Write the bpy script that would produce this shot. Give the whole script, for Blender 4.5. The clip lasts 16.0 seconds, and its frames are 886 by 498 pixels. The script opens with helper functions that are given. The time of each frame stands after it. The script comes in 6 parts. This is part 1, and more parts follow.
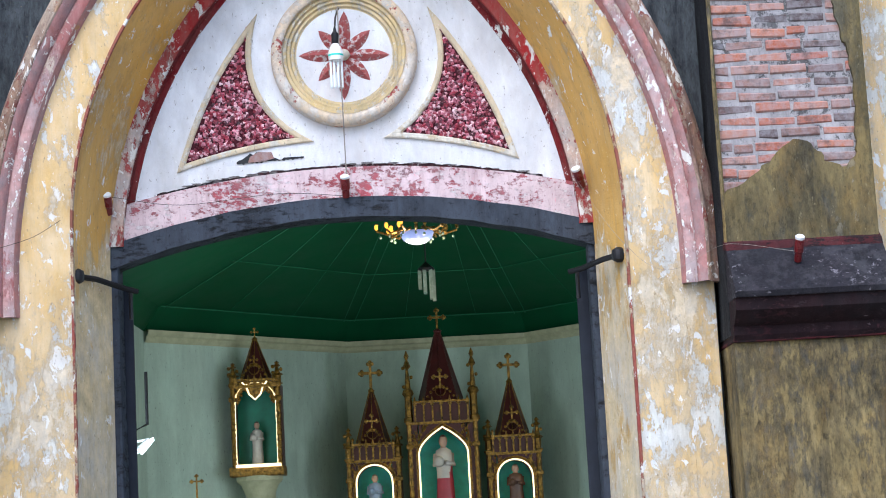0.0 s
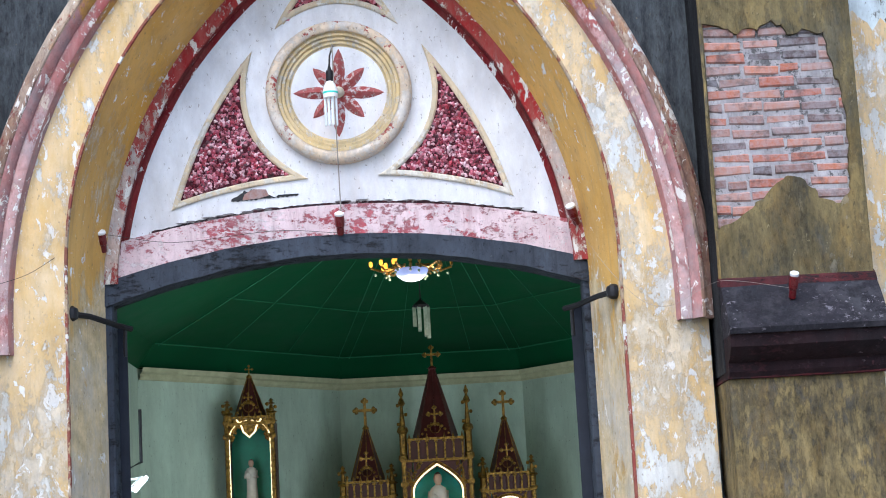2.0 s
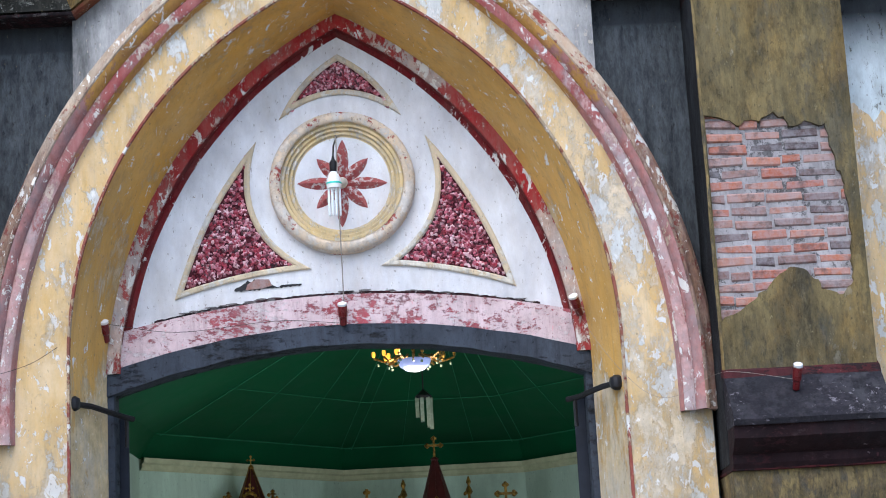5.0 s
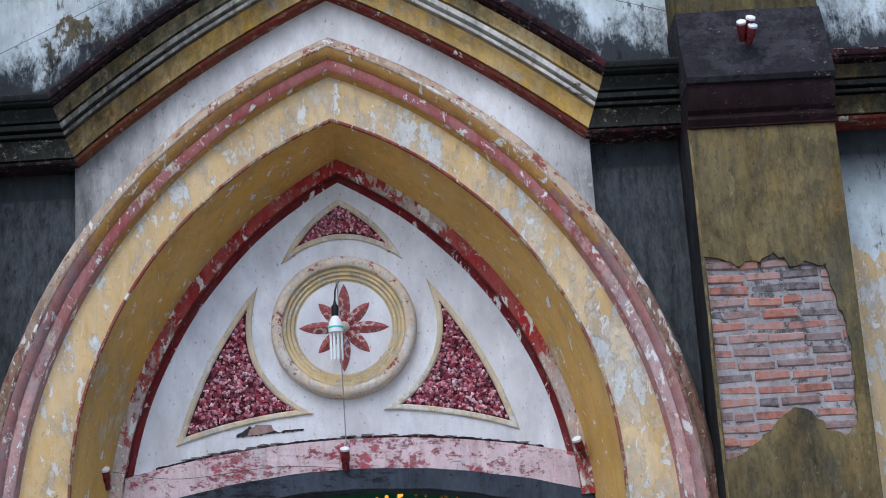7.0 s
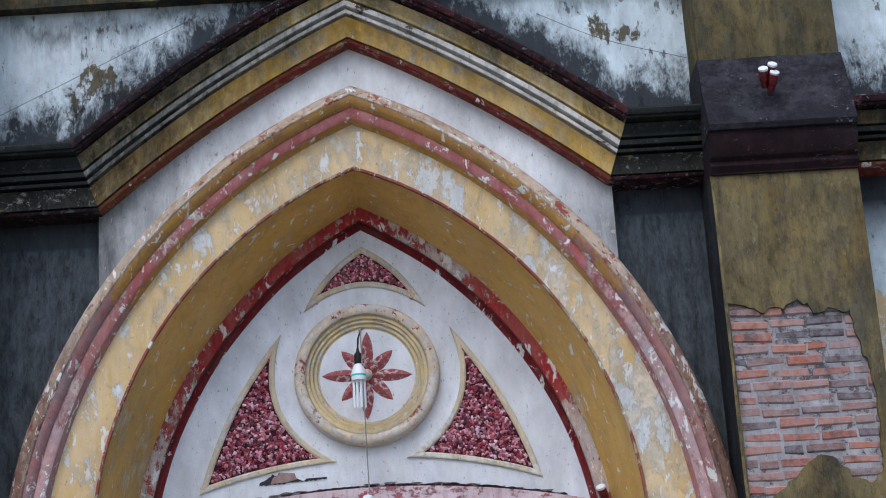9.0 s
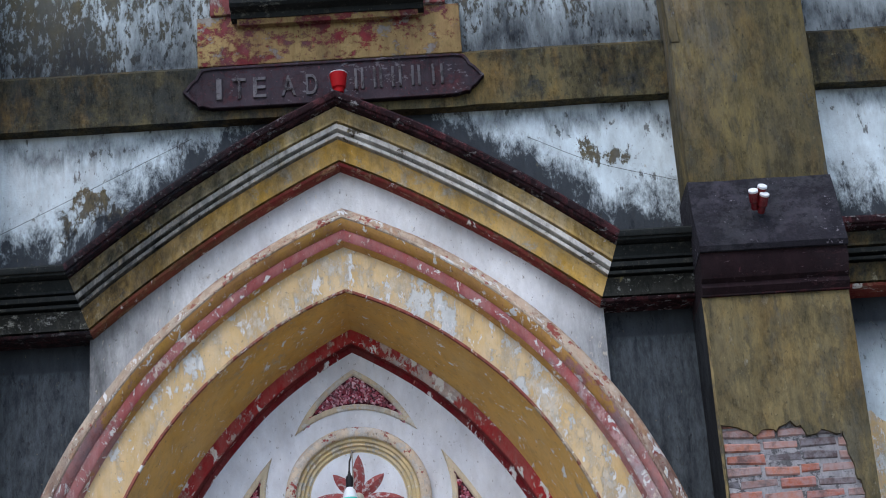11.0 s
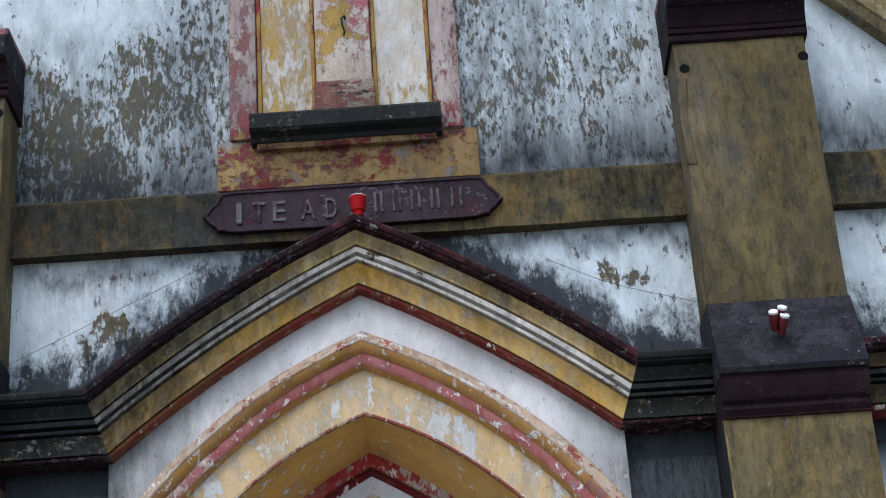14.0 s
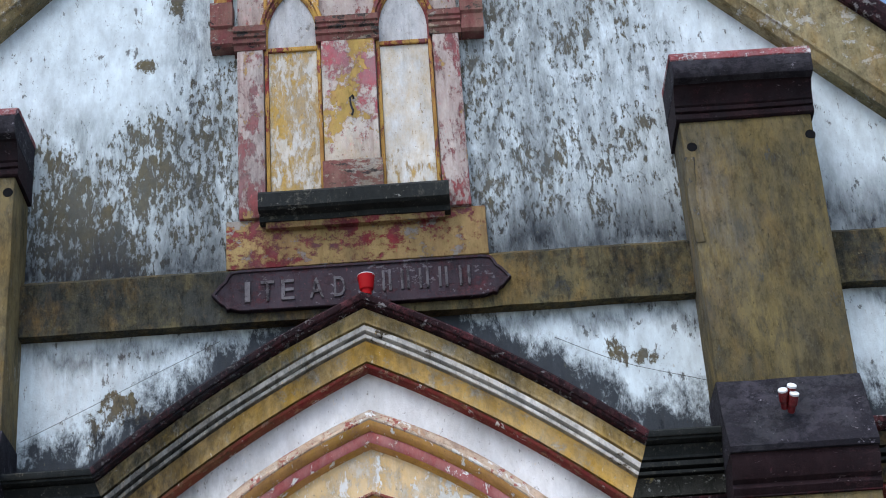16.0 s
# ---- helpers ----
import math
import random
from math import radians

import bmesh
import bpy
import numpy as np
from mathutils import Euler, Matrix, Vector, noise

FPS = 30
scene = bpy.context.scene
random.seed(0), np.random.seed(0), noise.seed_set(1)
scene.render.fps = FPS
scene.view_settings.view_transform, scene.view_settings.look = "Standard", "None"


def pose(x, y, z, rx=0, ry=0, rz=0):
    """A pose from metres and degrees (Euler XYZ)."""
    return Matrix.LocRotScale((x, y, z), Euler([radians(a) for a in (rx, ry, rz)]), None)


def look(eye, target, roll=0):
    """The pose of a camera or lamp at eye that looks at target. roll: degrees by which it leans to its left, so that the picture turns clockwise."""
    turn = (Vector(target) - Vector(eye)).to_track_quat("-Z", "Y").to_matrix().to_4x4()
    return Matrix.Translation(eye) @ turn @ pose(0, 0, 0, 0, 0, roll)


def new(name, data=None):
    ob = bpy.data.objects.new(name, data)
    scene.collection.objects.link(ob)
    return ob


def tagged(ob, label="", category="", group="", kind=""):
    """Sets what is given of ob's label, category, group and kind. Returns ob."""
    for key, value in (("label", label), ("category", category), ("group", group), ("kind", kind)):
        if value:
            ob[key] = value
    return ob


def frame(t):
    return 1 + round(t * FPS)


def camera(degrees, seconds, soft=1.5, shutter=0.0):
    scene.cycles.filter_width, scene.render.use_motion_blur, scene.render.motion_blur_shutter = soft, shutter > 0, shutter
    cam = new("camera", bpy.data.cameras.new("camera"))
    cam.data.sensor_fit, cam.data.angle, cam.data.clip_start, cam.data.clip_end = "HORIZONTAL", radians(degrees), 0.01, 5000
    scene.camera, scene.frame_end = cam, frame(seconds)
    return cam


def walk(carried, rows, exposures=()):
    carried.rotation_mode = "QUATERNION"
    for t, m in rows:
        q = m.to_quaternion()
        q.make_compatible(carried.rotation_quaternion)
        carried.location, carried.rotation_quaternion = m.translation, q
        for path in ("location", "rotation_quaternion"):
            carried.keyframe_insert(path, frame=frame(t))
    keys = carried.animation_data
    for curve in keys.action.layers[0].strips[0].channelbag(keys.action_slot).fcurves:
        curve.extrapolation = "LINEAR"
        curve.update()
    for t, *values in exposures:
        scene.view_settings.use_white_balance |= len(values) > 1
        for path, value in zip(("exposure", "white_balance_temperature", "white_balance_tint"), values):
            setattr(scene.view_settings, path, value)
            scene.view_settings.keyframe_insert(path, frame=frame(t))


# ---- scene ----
cam = camera(26.74, 16.0, soft=1.0)
EYE = (0.0, 0.0, 1.6)
# seconds, then the turn of the camera, which stands still and tilts up
ROWS = [
    (0.0, 98.548, 2.993, -0.034),
    (0.5, 98.924, 3.003, 0.052),
    (1.0, 99.214, 3.012, 0.130),
    (1.5, 99.342, 2.991, 0.039),
    (2.0, 99.678, 3.085, -0.189),
    (2.5, 100.140, 3.030, -0.214),
    (3.0, 100.702, 3.156, -0.131),
    (3.2, 100.843, 3.150, -0.097),
    (5.3, 103.343, 2.929, -0.136),
    (5.5, 104.010, 2.933, -0.152),
    (6.0, 104.826, 3.044, -0.172),
    (6.5, 106.487, 3.326, -0.069),
    (7.0, 106.876, 3.443, 0.066),
    (7.5, 107.253, 3.551, 0.212),
    (8.0, 107.812, 3.544, 0.397),
    (8.2, 107.991, 3.517, 0.480),
    (10.3, 110.513, 3.255, 1.091),
    (10.5, 111.214, 3.326, 0.904),
    (11.0, 112.117, 3.594, 0.590),
    (11.5, 112.929, 3.562, 0.482),
    (12.0, 113.659, 3.585, 0.490),
    (12.5, 114.259, 3.617, 0.621),
    (13.0, 114.799, 3.596, 0.897),
    (13.5, 115.375, 3.597, 1.098),
    (14.0, 115.923, 3.580, 1.238),
    (14.5, 116.661, 3.561, 1.354),
    (15.0, 117.294, 3.509, 1.439),
    (15.5, 117.837, 3.480, 1.462),
    (16.0, 118.347, 3.526, 1.500),
]
walk(cam, [(t, pose(*EYE, rx, ry, rz)) for t, rx, ry, rz in ROWS],
     exposures=[(0.0, 1.05, 5850, 10), (3.2, 1.03, 5850, 10), (5.3, 0.75, 5850, 10), (6.5, 0.41, 5850, 10), (8.0, 0.22, 5850, 10), (11.0, 0.3, 5850, 10), (14.5, 0.38, 6000, 10), (16.0, 0.6, 6000, 10)])

# ---- world, sun and lights ----
world = bpy.data.worlds.new("world")
scene.world = world
world.use_nodes = True
wn = world.node_tree.nodes
sky = wn.new("ShaderNodeTexSky")
sky.sky_type = "NISHITA"
sky.sun_disc = False
sky.sun_elevation, sky.sun_rotation = radians(48), radians(200)
sky.air_density, sky.dust_density = 1.0, 2.0
wn["Background"].inputs[1].default_value = 0.15
world.node_tree.links.new(sky.outputs[0], wn["Background"].inputs[0])
sun_data = bpy.data.lights.new("sun", "SUN")
sun_data.energy, sun_data.angle, sun_data.color = 1.3, radians(50), (1.0, 0.98, 0.95)
sun = new("sun", sun_data)
sun.matrix_world = look((-5, -13, 26), (0, 0, 0))
# power of the lamps added out of view to brighten the nave
NAVE_FILL_POWER = 44

# ---- materials ----
class Nodes:
    """Short hand for building a material's node tree."""

    def __init__(self, name):
        self.mat = bpy.data.materials.new(name)
        self.mat.use_nodes = True
        self.tree = self.mat.node_tree
        self.bsdf = self.tree.nodes["Principled BSDF"]
        self.coord = self.tree.nodes.new("ShaderNodeTexCoord").outputs["Object"]

    def put(self, socket, value):
        if isinstance(value, bpy.types.NodeSocket):
            self.tree.links.new(value, socket)
        elif isinstance(value, (tuple, list)):
            socket.default_value = (*value, 1.0) if len(value) == 3 and socket.type == "RGBA" else value
        else:
            socket.default_value = value

    def stretch(self, sx, sy, sz, shift=(0, 0, 0)):
        m = self.tree.nodes.new("ShaderNodeMapping")
        m.inputs["Scale"].default_value = (sx, sy, sz)
        m.inputs["Location"].default_value = shift
        self.tree.links.new(self.coord, m.inputs["Vector"])
        return m.outputs[0]

    def noise(self, scale, detail=6.0, rough=0.6, vector=None, distort=0.0):
        n = self.tree.nodes.new("ShaderNodeTexNoise")
        self.put(n.inputs["Scale"], scale)
        self.put(n.inputs["Detail"], detail)
        self.put(n.inputs["Roughness"], rough)
        self.put(n.inputs["Distortion"], distort)
        self.put(n.inputs["Vector"], vector or self.coord)
        return n.outputs["Fac"]

    def ramp(self, fac, lo, hi, a=0.0, b=1.0):
        r = self.tree.nodes.new("ShaderNodeMapRange")
        self.put(r.inputs["Value"], fac)
        for k, v in zip(("From Min", "From Max", "To Min", "To Max"), (lo, hi, a, b)):
            self.put(r.inputs[k], v)
        return r.outputs[0]

    def math(self, op, a, b=0.0):
        m = self.tree.nodes.new("ShaderNodeMath")
        m.operation = op
        self.put(m.inputs[0], a)
        self.put(m.inputs[1], b)
        return m.outputs[0]

    def mix(self, fac, a, b, blend="MIX"):
        m = self.tree.nodes.new("ShaderNodeMix")
        m.data_type, m.blend_type = "RGBA", blend
        self.put(m.inputs[0], fac)
        self.put(m.inputs[6], a)
        self.put(m.inputs[7], b)
        return m.outputs[2]

    def xyz(self):
        s = self.tree.nodes.new("ShaderNodeSeparateXYZ")
        self.tree.links.new(self.coord, s.inputs[0])
        return s.outputs

    def finish(self, color, rough=0.85, metal=0.0, height=None, strength=0.4, distance=0.01):
        self.put(self.bsdf.inputs["Base Color"], color)
        self.put(self.bsdf.inputs["Roughness"], rough)
        self.put(self.bsdf.inputs["Metallic"], metal)
        if height is not None:
            b = self.tree.nodes.new("ShaderNodeBump")
            b.inputs["Strength"].default_value, b.inputs["Distance"].default_value = strength, distance
            self.put(b.inputs["Height"], height)
            self.tree.links.new(b.outputs[0], self.bsdf.inputs["Normal"])
        return self.mat


def weathered(name, paint, under, peel=0.4, scale=5.0, tall=1.0, second=None, peel2=0.3, chips=2.6,
              grime=(0.016, 0.018, 0.021), dirty=0.35, streak=0.25, seed=0.0, stains=(), worn=(), edge=0.008, ledge=None, haze=0.25, blend=0.0, run=0.4, films=(), grain=0.0, mottle=0.35, rust=0.0, patches=(), flecks=0.0):
    """Old lime paint on plaster: flakes down to the coat below, a third coat in chips, soot and mould, fine specks.
    peel, peel2, dirty: shares of the surface. stains: (axis, low, high, strength, least, from height, to height) bands where damp has fed the mould.
    worn: (x low, x high, z low, z high, amount) patches where more, or less, of the paint has gone. edge: how soft the flakes
    end. haze: how much soft dirt lies on all. run: strength of rain streaks. blend: how far the paint has thinned softly to the coat below. ledge: (height, fall, bend, depth, least) of a pointed ledge on which water stands and feeds black mould.
    films: (x low, x high, z low, z high, strength, colour) zones with a streaky grey film. grain: share of fine upright flakes in the peeling.
    mottle: how strongly dirt of all sizes lies in the pits. rust: share of warm ochre bleeding. patches: (x, z, half width, half height) of single ragged places where the coat has fallen. flecks: share of crisp pale chips."""
    n = Nodes(name)
    flake = n.stretch(1, 1, 1 / tall, (seed, seed * 0.7, seed * 1.3))
    big = n.noise(scale * 0.25, 4, 0.55, n.stretch(1, 1, 0.8, (seed + 3, 0, seed)))
    a = n.noise(scale * 1.7, 13, 0.78, flake, 0.08)
    level = n.math("ADD", n.math("MULTIPLY", a, 0.68), n.math("MULTIPLY", big, 0.32))
    if grain:
        fine = n.noise(scale * 2.4, 8, 0.7, n.stretch(1, 1, 0.36, (seed + 2, seed, 4)), 0.5)
        level = n.math("ADD", n.math("MULTIPLY", level, 1 - grain), n.math("MULTIPLY", fine, grain))
    for x0, x1, z0, z1, amount in worn:
        s = n.xyz()
        rag = n.ramp(n.noise(1.6, 6, 0.65, n.stretch(1, 1, 0.8, (seed, 4, 4))), 0.25, 0.75, -0.45, 0.45)
        fx = n.math("MULTIPLY", n.ramp(n.math("ADD", s[0], rag), x0 - 0.25, x0 + 0.25), n.ramp(n.math("ADD", s[0], rag), x1 + 0.25, x1 - 0.25))
        fz = n.math("MULTIPLY", n.ramp(n.math("ADD", s[2], rag), z0 - 0.25, z0 + 0.25), n.ramp(n.math("ADD", s[2], rag), z1 + 0.25, z1 - 0.25))
        level = n.math("ADD", level, n.math("MULTIPLY", n.math("MULTIPLY", fx, fz), amount))
    for px, pz, rx, rz in patches:
        s = n.xyz()
        dx = n.math("DIVIDE", n.math("SUBTRACT", s[0], px), rx)
        dz = n.math("DIVIDE", n.math("SUBTRACT", s[2], pz), rz)
        far = n.math("SQRT", n.math("ADD", n.math("MULTIPLY", dx, dx), n.math("MULTIPLY", dz, dz)))
        far = n.math("ADD", far, n.ramp(n.noise(13, 12, 0.8, n.stretch(1, 1, 0.6, (seed + px, 3, 3))), 0.3, 0.7, -1.1, 1.1))
        level = n.math("ADD", level, n.ramp(far, 1.3, 0.2, 0.0, 0.26))
    cut = 0.5 + (0.5 - peel) * 0.34
    peeled = n.ramp(level, cut - edge, cut + edge)
    tone = n.noise(scale * 0.6, 6, 0.65, n.stretch(1, 1, 0.5, (seed, 5, 1)))
    col = n.mix(n.ramp(tone, 0.3, 0.7), tuple(c * 0.74 for c in paint), tuple(min(c * 1.14, 0.9) for c in paint))
    if blend:
        thin = n.noise(scale * 0.7, 10, 0.72, n.stretch(1, 1, 0.45, (seed + 5, 1, 6)), 0.3)
        col = n.mix(n.ramp(thin, 0.38, 0.66, 0.0, blend), col, under)
    low = n.mix(n.ramp(n.noise(scale * 2.6, 7, 0.7), 0.35, 0.65), tuple(c * 0.66 for c in under), tuple(min(c * 1.1, 0.9) for c in under))
    grey = sum(under) / 3
    low = n.mix(n.ramp(n.noise(scale * 0.8, 8, 0.72, n.stretch(1, 1, 0.6, (seed + 6, 3, 1))), 0.4, 0.64, 0.0, 0.6), low, (grey * 0.9, grey * 0.95, grey))
    col = n.mix(peeled, col, low)
    rim = n.math("MULTIPLY", n.ramp(level, cut - 0.03, cut - 0.006), n.ramp(level, cut + 0.012, cut + 0.002))
    col = n.mix(n.math("MULTIPLY", rim, 0.15), col, tuple(c * 0.25 for c in under))
    height = n.math("MULTIPLY", peeled, -0.6)
    if second:
        b = n.noise(scale * chips, 10, 0.74, n.stretch(1, 1, 1 / tall, (seed + 9, 2, 7)), 0.06)
        b2 = n.noise(scale * 0.4, 4, 0.6, n.stretch(1, 1, 1, (seed + 19, 2, 7)))
        b = n.math("ADD", n.math("MULTIPLY", b, 0.7), n.math("MULTIPLY", b2, 0.3))
        cut2 = 0.5 + (0.5 - peel2) * 0.36
        bare = n.ramp(b, cut2 - 0.008, cut2 + 0.008)
        col = n.mix(bare, col, n.mix(n.ramp(tone, 0.35, 0.65), tuple(c * 0.8 for c in second), second))
        rim2 = n.math("MULTIPLY", n.ramp(b, cut2 - 0.022, cut2 - 0.004), n.ramp(b, cut2 + 0.010, cut2 + 0.001))
        col = n.mix(n.math("MULTIPLY", rim2, 0.2), col, tuple(c * 0.3 for c in under))
        height = n.math("SUBTRACT", height, n.math("MULTIPLY", bare, 0.5))
    film = n.math("MULTIPLY", n.ramp(n.noise(scale * 0.9, 10, 0.78, n.stretch(1, 1, 0.4, (seed + 2, 9, 9))), 0.42, 0.66), haze)
    col = n.mix(film, col, tuple(c * 0.75 + 0.02 for c in under))
    for x0, x1, z0, z1, amount, tint in films:
        s = n.xyz()
        rag = n.ramp(n.noise(2.2, 9, 0.7, n.stretch(1, 1, 0.45, (seed + 7, 4, 1))), 0.25, 0.75, -0.4, 0.4)
        fx = n.math("MULTIPLY", n.ramp(n.math("ADD", s[0], rag), x0 - 0.2, x0 + 0.2), n.ramp(n.math("ADD", s[0], rag), x1 + 0.2, x1 - 0.2))
        fz = n.math("MULTIPLY", n.ramp(n.math("ADD", s[2], rag), z0 - 0.2, z0 + 0.2), n.ramp(n.math("ADD", s[2], rag), z1 + 0.2, z1 - 0.2))
        streaky = n.ramp(n.noise(9, 12, 0.78, n.stretch(1, 1, 0.22, (seed + 3, 3, 8)), 0.3), 0.36, 0.66)
        col = n.mix(n.math("MULTIPLY", n.math("MULTIPLY", fx, fz), n.math("MULTIPLY", streaky, amount)), col, tint)
    soot = n.noise(2.6, 9, 0.72, n.stretch(1, 1, 0.2, (seed + 1, 0, 2)))
    soot2 = n.noise(0.9, 8, 0.68, n.stretch(1, 1, 0.7, (seed + 4, 1, 0)))
    fac = n.math("MULTIPLY", n.ramp(n.math("ADD", n.math("MULTIPLY", soot, streak), n.math("MULTIPLY", soot2, 1 - streak)),
                                    0.62 - 0.3 * dirty, 0.78 - 0.24 * dirty), min(0.95, 0.4 + dirty))
    for axis, lo, hi, strength, *rest in stains:
        h = n.xyz()[axis]
        wave = n.math("ADD", h, n.ramp(n.noise(2.5, 9, 0.72, n.stretch(1, 1, 0.25, (seed, 8, 3))), 0.2, 0.8, -0.3, 0.3))
        soft = min(0.35, (hi - lo) * 0.5)
        band = n.math("MULTIPLY", n.ramp(wave, lo - soft, lo + soft), n.ramp(wave, hi + soft, hi - soft))
        band = n.math("MULTIPLY", band, n.ramp(n.noise(13, 12, 0.82, n.stretch(1, 1, 0.3, (seed, 1, 3)), 0.2), 0.40, 0.60, rest[0] if rest else 0.55, 1.0))
        if len(rest) > 1:
            band = n.math("MULTIPLY", band, n.math("MULTIPLY", n.ramp(n.xyz()[2], rest[1] - 0.2, rest[1] + 0.2), n.ramp(n.xyz()[2], rest[2] + 0.2, rest[2] - 0.2)))
        fac = n.math("MAXIMUM", fac, n.math("MULTIPLY", band, strength))
    if ledge:
        s = n.xyz()
        au = n.math("ABSOLUTE", n.math("ADD", s[0], 0.46))
        line = n.math("SUBTRACT", n.math("SUBTRACT", ledge[0], n.math("MULTIPLY", au, ledge[1])), n.math("MULTIPLY", n.math("MULTIPLY", au, au), ledge[2]))
        line = n.math("MAXIMUM", line, ledge[4])
        up = n.math("SUBTRACT", s[2], line)
        up = n.math("ADD", up, n.ramp(n.noise(6.0, 14, 0.82, n.stretch(1, 1, 0.5, (seed, 6, 6)), 0.2), 0.2, 0.8, -0.42, 0.42))
        fac = n.math("MAXIMUM", fac, n.math("MULTIPLY", n.ramp(up, ledge[3] + 0.13, ledge[3] - 0.10), n.ramp(s[2], 5.0, 5.4, 0.0, 0.96)))
    sooty = n.mix(n.ramp(n.noise(11, 12, 0.78, n.stretch(1, 1, 0.3, (seed + 18, 2, 4)), 0.2), 0.45, 0.70), grime, tuple(c * 1.7 for c in grime))
    col = n.mix(fac, col, sooty)
    runs = n.noise(14, 9, 0.75, n.stretch(1, 1, 0.07, (seed + 8, 2, 2)))
    col = n.mix(n.ramp(runs, 0.5, 0.7, 0.0, run), col, tuple(c * 0.35 for c in under))
    if rust:
        warm = n.noise(3.4, 12, 0.74, n.stretch(1, 1, 0.5, (seed + 12, 1, 5)), 0.2)
        col = n.mix(n.ramp(warm, 0.50, 0.64, 0.0, rust), col, (0.34, 0.20, 0.045))
    pits = n.noise(4.6, 14, 0.8, n.stretch(1, 1, 0.5, (seed + 14, 2, 9)), 0.25)
    col = n.mix(n.ramp(pits, 0.44, 0.66, 0.0, mottle), col, (0.20, 0.21, 0.22), "MULTIPLY")
    small = n.noise(26, 10, 0.78, n.stretch(1, 1, 0.42, (seed + 15, 5, 2)), 0.3)
    col = n.mix(n.ramp(small, 0.50, 0.66, 0.0, mottle), col, (0.30, 0.30, 0.30), "MULTIPLY")
    rub = n.noise(15, 12, 0.8, n.stretch(1, 1, 0.5, (seed + 16, 7, 2)), 0.2)
    col = n.mix(n.ramp(rub, 0.56, 0.70, 0.0, mottle * 0.6), col, tuple(min(0.8, c * 1.5 + 0.03) for c in under))
    if flecks:
        chip = n.noise(13, 9, 0.7, n.stretch(1, 1, 0.55, (seed + 21, 3, 6)), 0.5)
        edge_at = 0.5 + (0.5 - flecks) * 0.26
        col = n.mix(n.ramp(chip, edge_at - 0.006, edge_at + 0.006), col, n.mix(n.ramp(tone, 0.35, 0.65), (0.70, 0.66, 0.60), (0.76, 0.77, 0.77)))
        height = n.math("SUBTRACT", height, n.math("MULTIPLY", n.ramp(chip, edge_at - 0.006, edge_at + 0.006), 0.5))
    specks = n.noise(48, 4, 0.65, n.stretch(1, 1, 0.55))
    col = n.mix(n.ramp(specks, 0.64, 0.68, 0.0, 0.6), col, tuple(c * 0.3 for c in under))
    light = n.noise(34, 4, 0.65, n.stretch(1, 1, 0.5, (7, 7, 7)))
    col = n.mix(n.ramp(light, 0.66, 0.70, 0.0, 0.4), col, tuple(min(0.85, c * 1.9) for c in under))
    n.put(n.bsdf.inputs["Specular IOR Level"], 0.12)
    height = n.math("ADD", height, n.math("MULTIPLY", n.noise(70, 5, 0.65), 0.5))
    height = n.math("ADD", height, n.math("MULTIPLY", n.noise(11, 6, 0.65), 0.7))
    return n.finish(col, n.ramp(a, 0.3, 0.7, 0.78, 0.95), 0.0, height, 0.6, 0.012)


def plain(name, colour, rough=0.5, metal=0.0, vary=0.18, scale=9.0, bump=0.15):
    n = Nodes(name)
    t = n.noise(scale, 6, 0.6)
    fine = n.noise(scale * 9, 4, 0.6)
    col = n.mix(n.ramp(t, 0.3, 0.7), tuple(c * (1 - vary) for c in colour), tuple(min(0.95, c * (1 + vary * 0.7)) for c in colour))
    col = n.mix(n.ramp(fine, 0.62, 0.75, 0, 0.3), col, tuple(c * 0.5 for c in colour))
    n.put(n.bsdf.inputs["Specular IOR Level"], 0.15 if rough >= 0.55 else 0.5)
    return n.finish(col, n.ramp(t, 0.3, 0.7, max(0.05, rough - 0.08), min(1, rough + 0.08)), metal, fine, bump, 0.004)


def glowing(name, colour, strength):
    n = Nodes(name)
    n.put(n.bsdf.inputs["Emission Color"], colour)
    n.put(n.bsdf.inputs["Emission Strength"], strength)
    return n.finish(colour, 0.4)


M_wall = weathered("limewashed wall", (0.66, 0.75, 0.785), (0.152, 0.130, 0.074), 0.27, 13.0, 2.4, (0.22, 0.235, 0.235), 0.22, 1.6,
                   dirty=0.10, streak=0.6, run=0.12, grain=0.34, edge=0.014, haze=0.08,
                   stains=((2, 7.25, 7.76, 0.97, 0.8), (2, 6.90, 7.04, 0.75), (0, -1.72, -1.36, 0.72, 0.25, 7.5, 9.9), (0, -3.6, 2.45, 0.98, 0.9, 0.5, 5.75)), grime=(0.017, 0.020, 0.026), ledge=(7.32, 0.40, 0.135, 0.09, 6.22),
                   films=((-2.9, -1.3, 7.4, 8.75, 0.72, (0.10, 0.11, 0.10)), (0.2, 1.9, 7.4, 9.7, 0.72, (0.10, 0.11, 0.11)), (0.3, 1.0, 7.4, 10.4, 0.6, (0.10, 0.11, 0.11)), (-2.6, -2.0, 6.5, 7.1, 0.25, (0.42, 0.27, 0.18))),
                   worn=((-2.9, -1.8, 7.3, 8.65, 0.098), (-1.8, -1.0, 7.4, 9.3, 0.06), (0.1, 1.7, 7.4, 9.9, 0.05), (-5, -1.75, 8.85, 11, -0.09), (2.2, 5, 7.4, 11, -0.09), (-5, 5, 6.0, 7.05, -0.10)), mottle=0.12, patches=((-2.06, 6.53, 0.16, 0.13), (-2.22, 6.36, 0.08, 0.14), (-1.9, 6.40, 0.14, 0.09), (1.15, 6.68, 0.07, 0.13), (1.34, 6.63, 0.16, 0.08), (-1.95, 9.15, 0.10, 0.06), (-1.72, 9.75, 0.07, 0.22)))
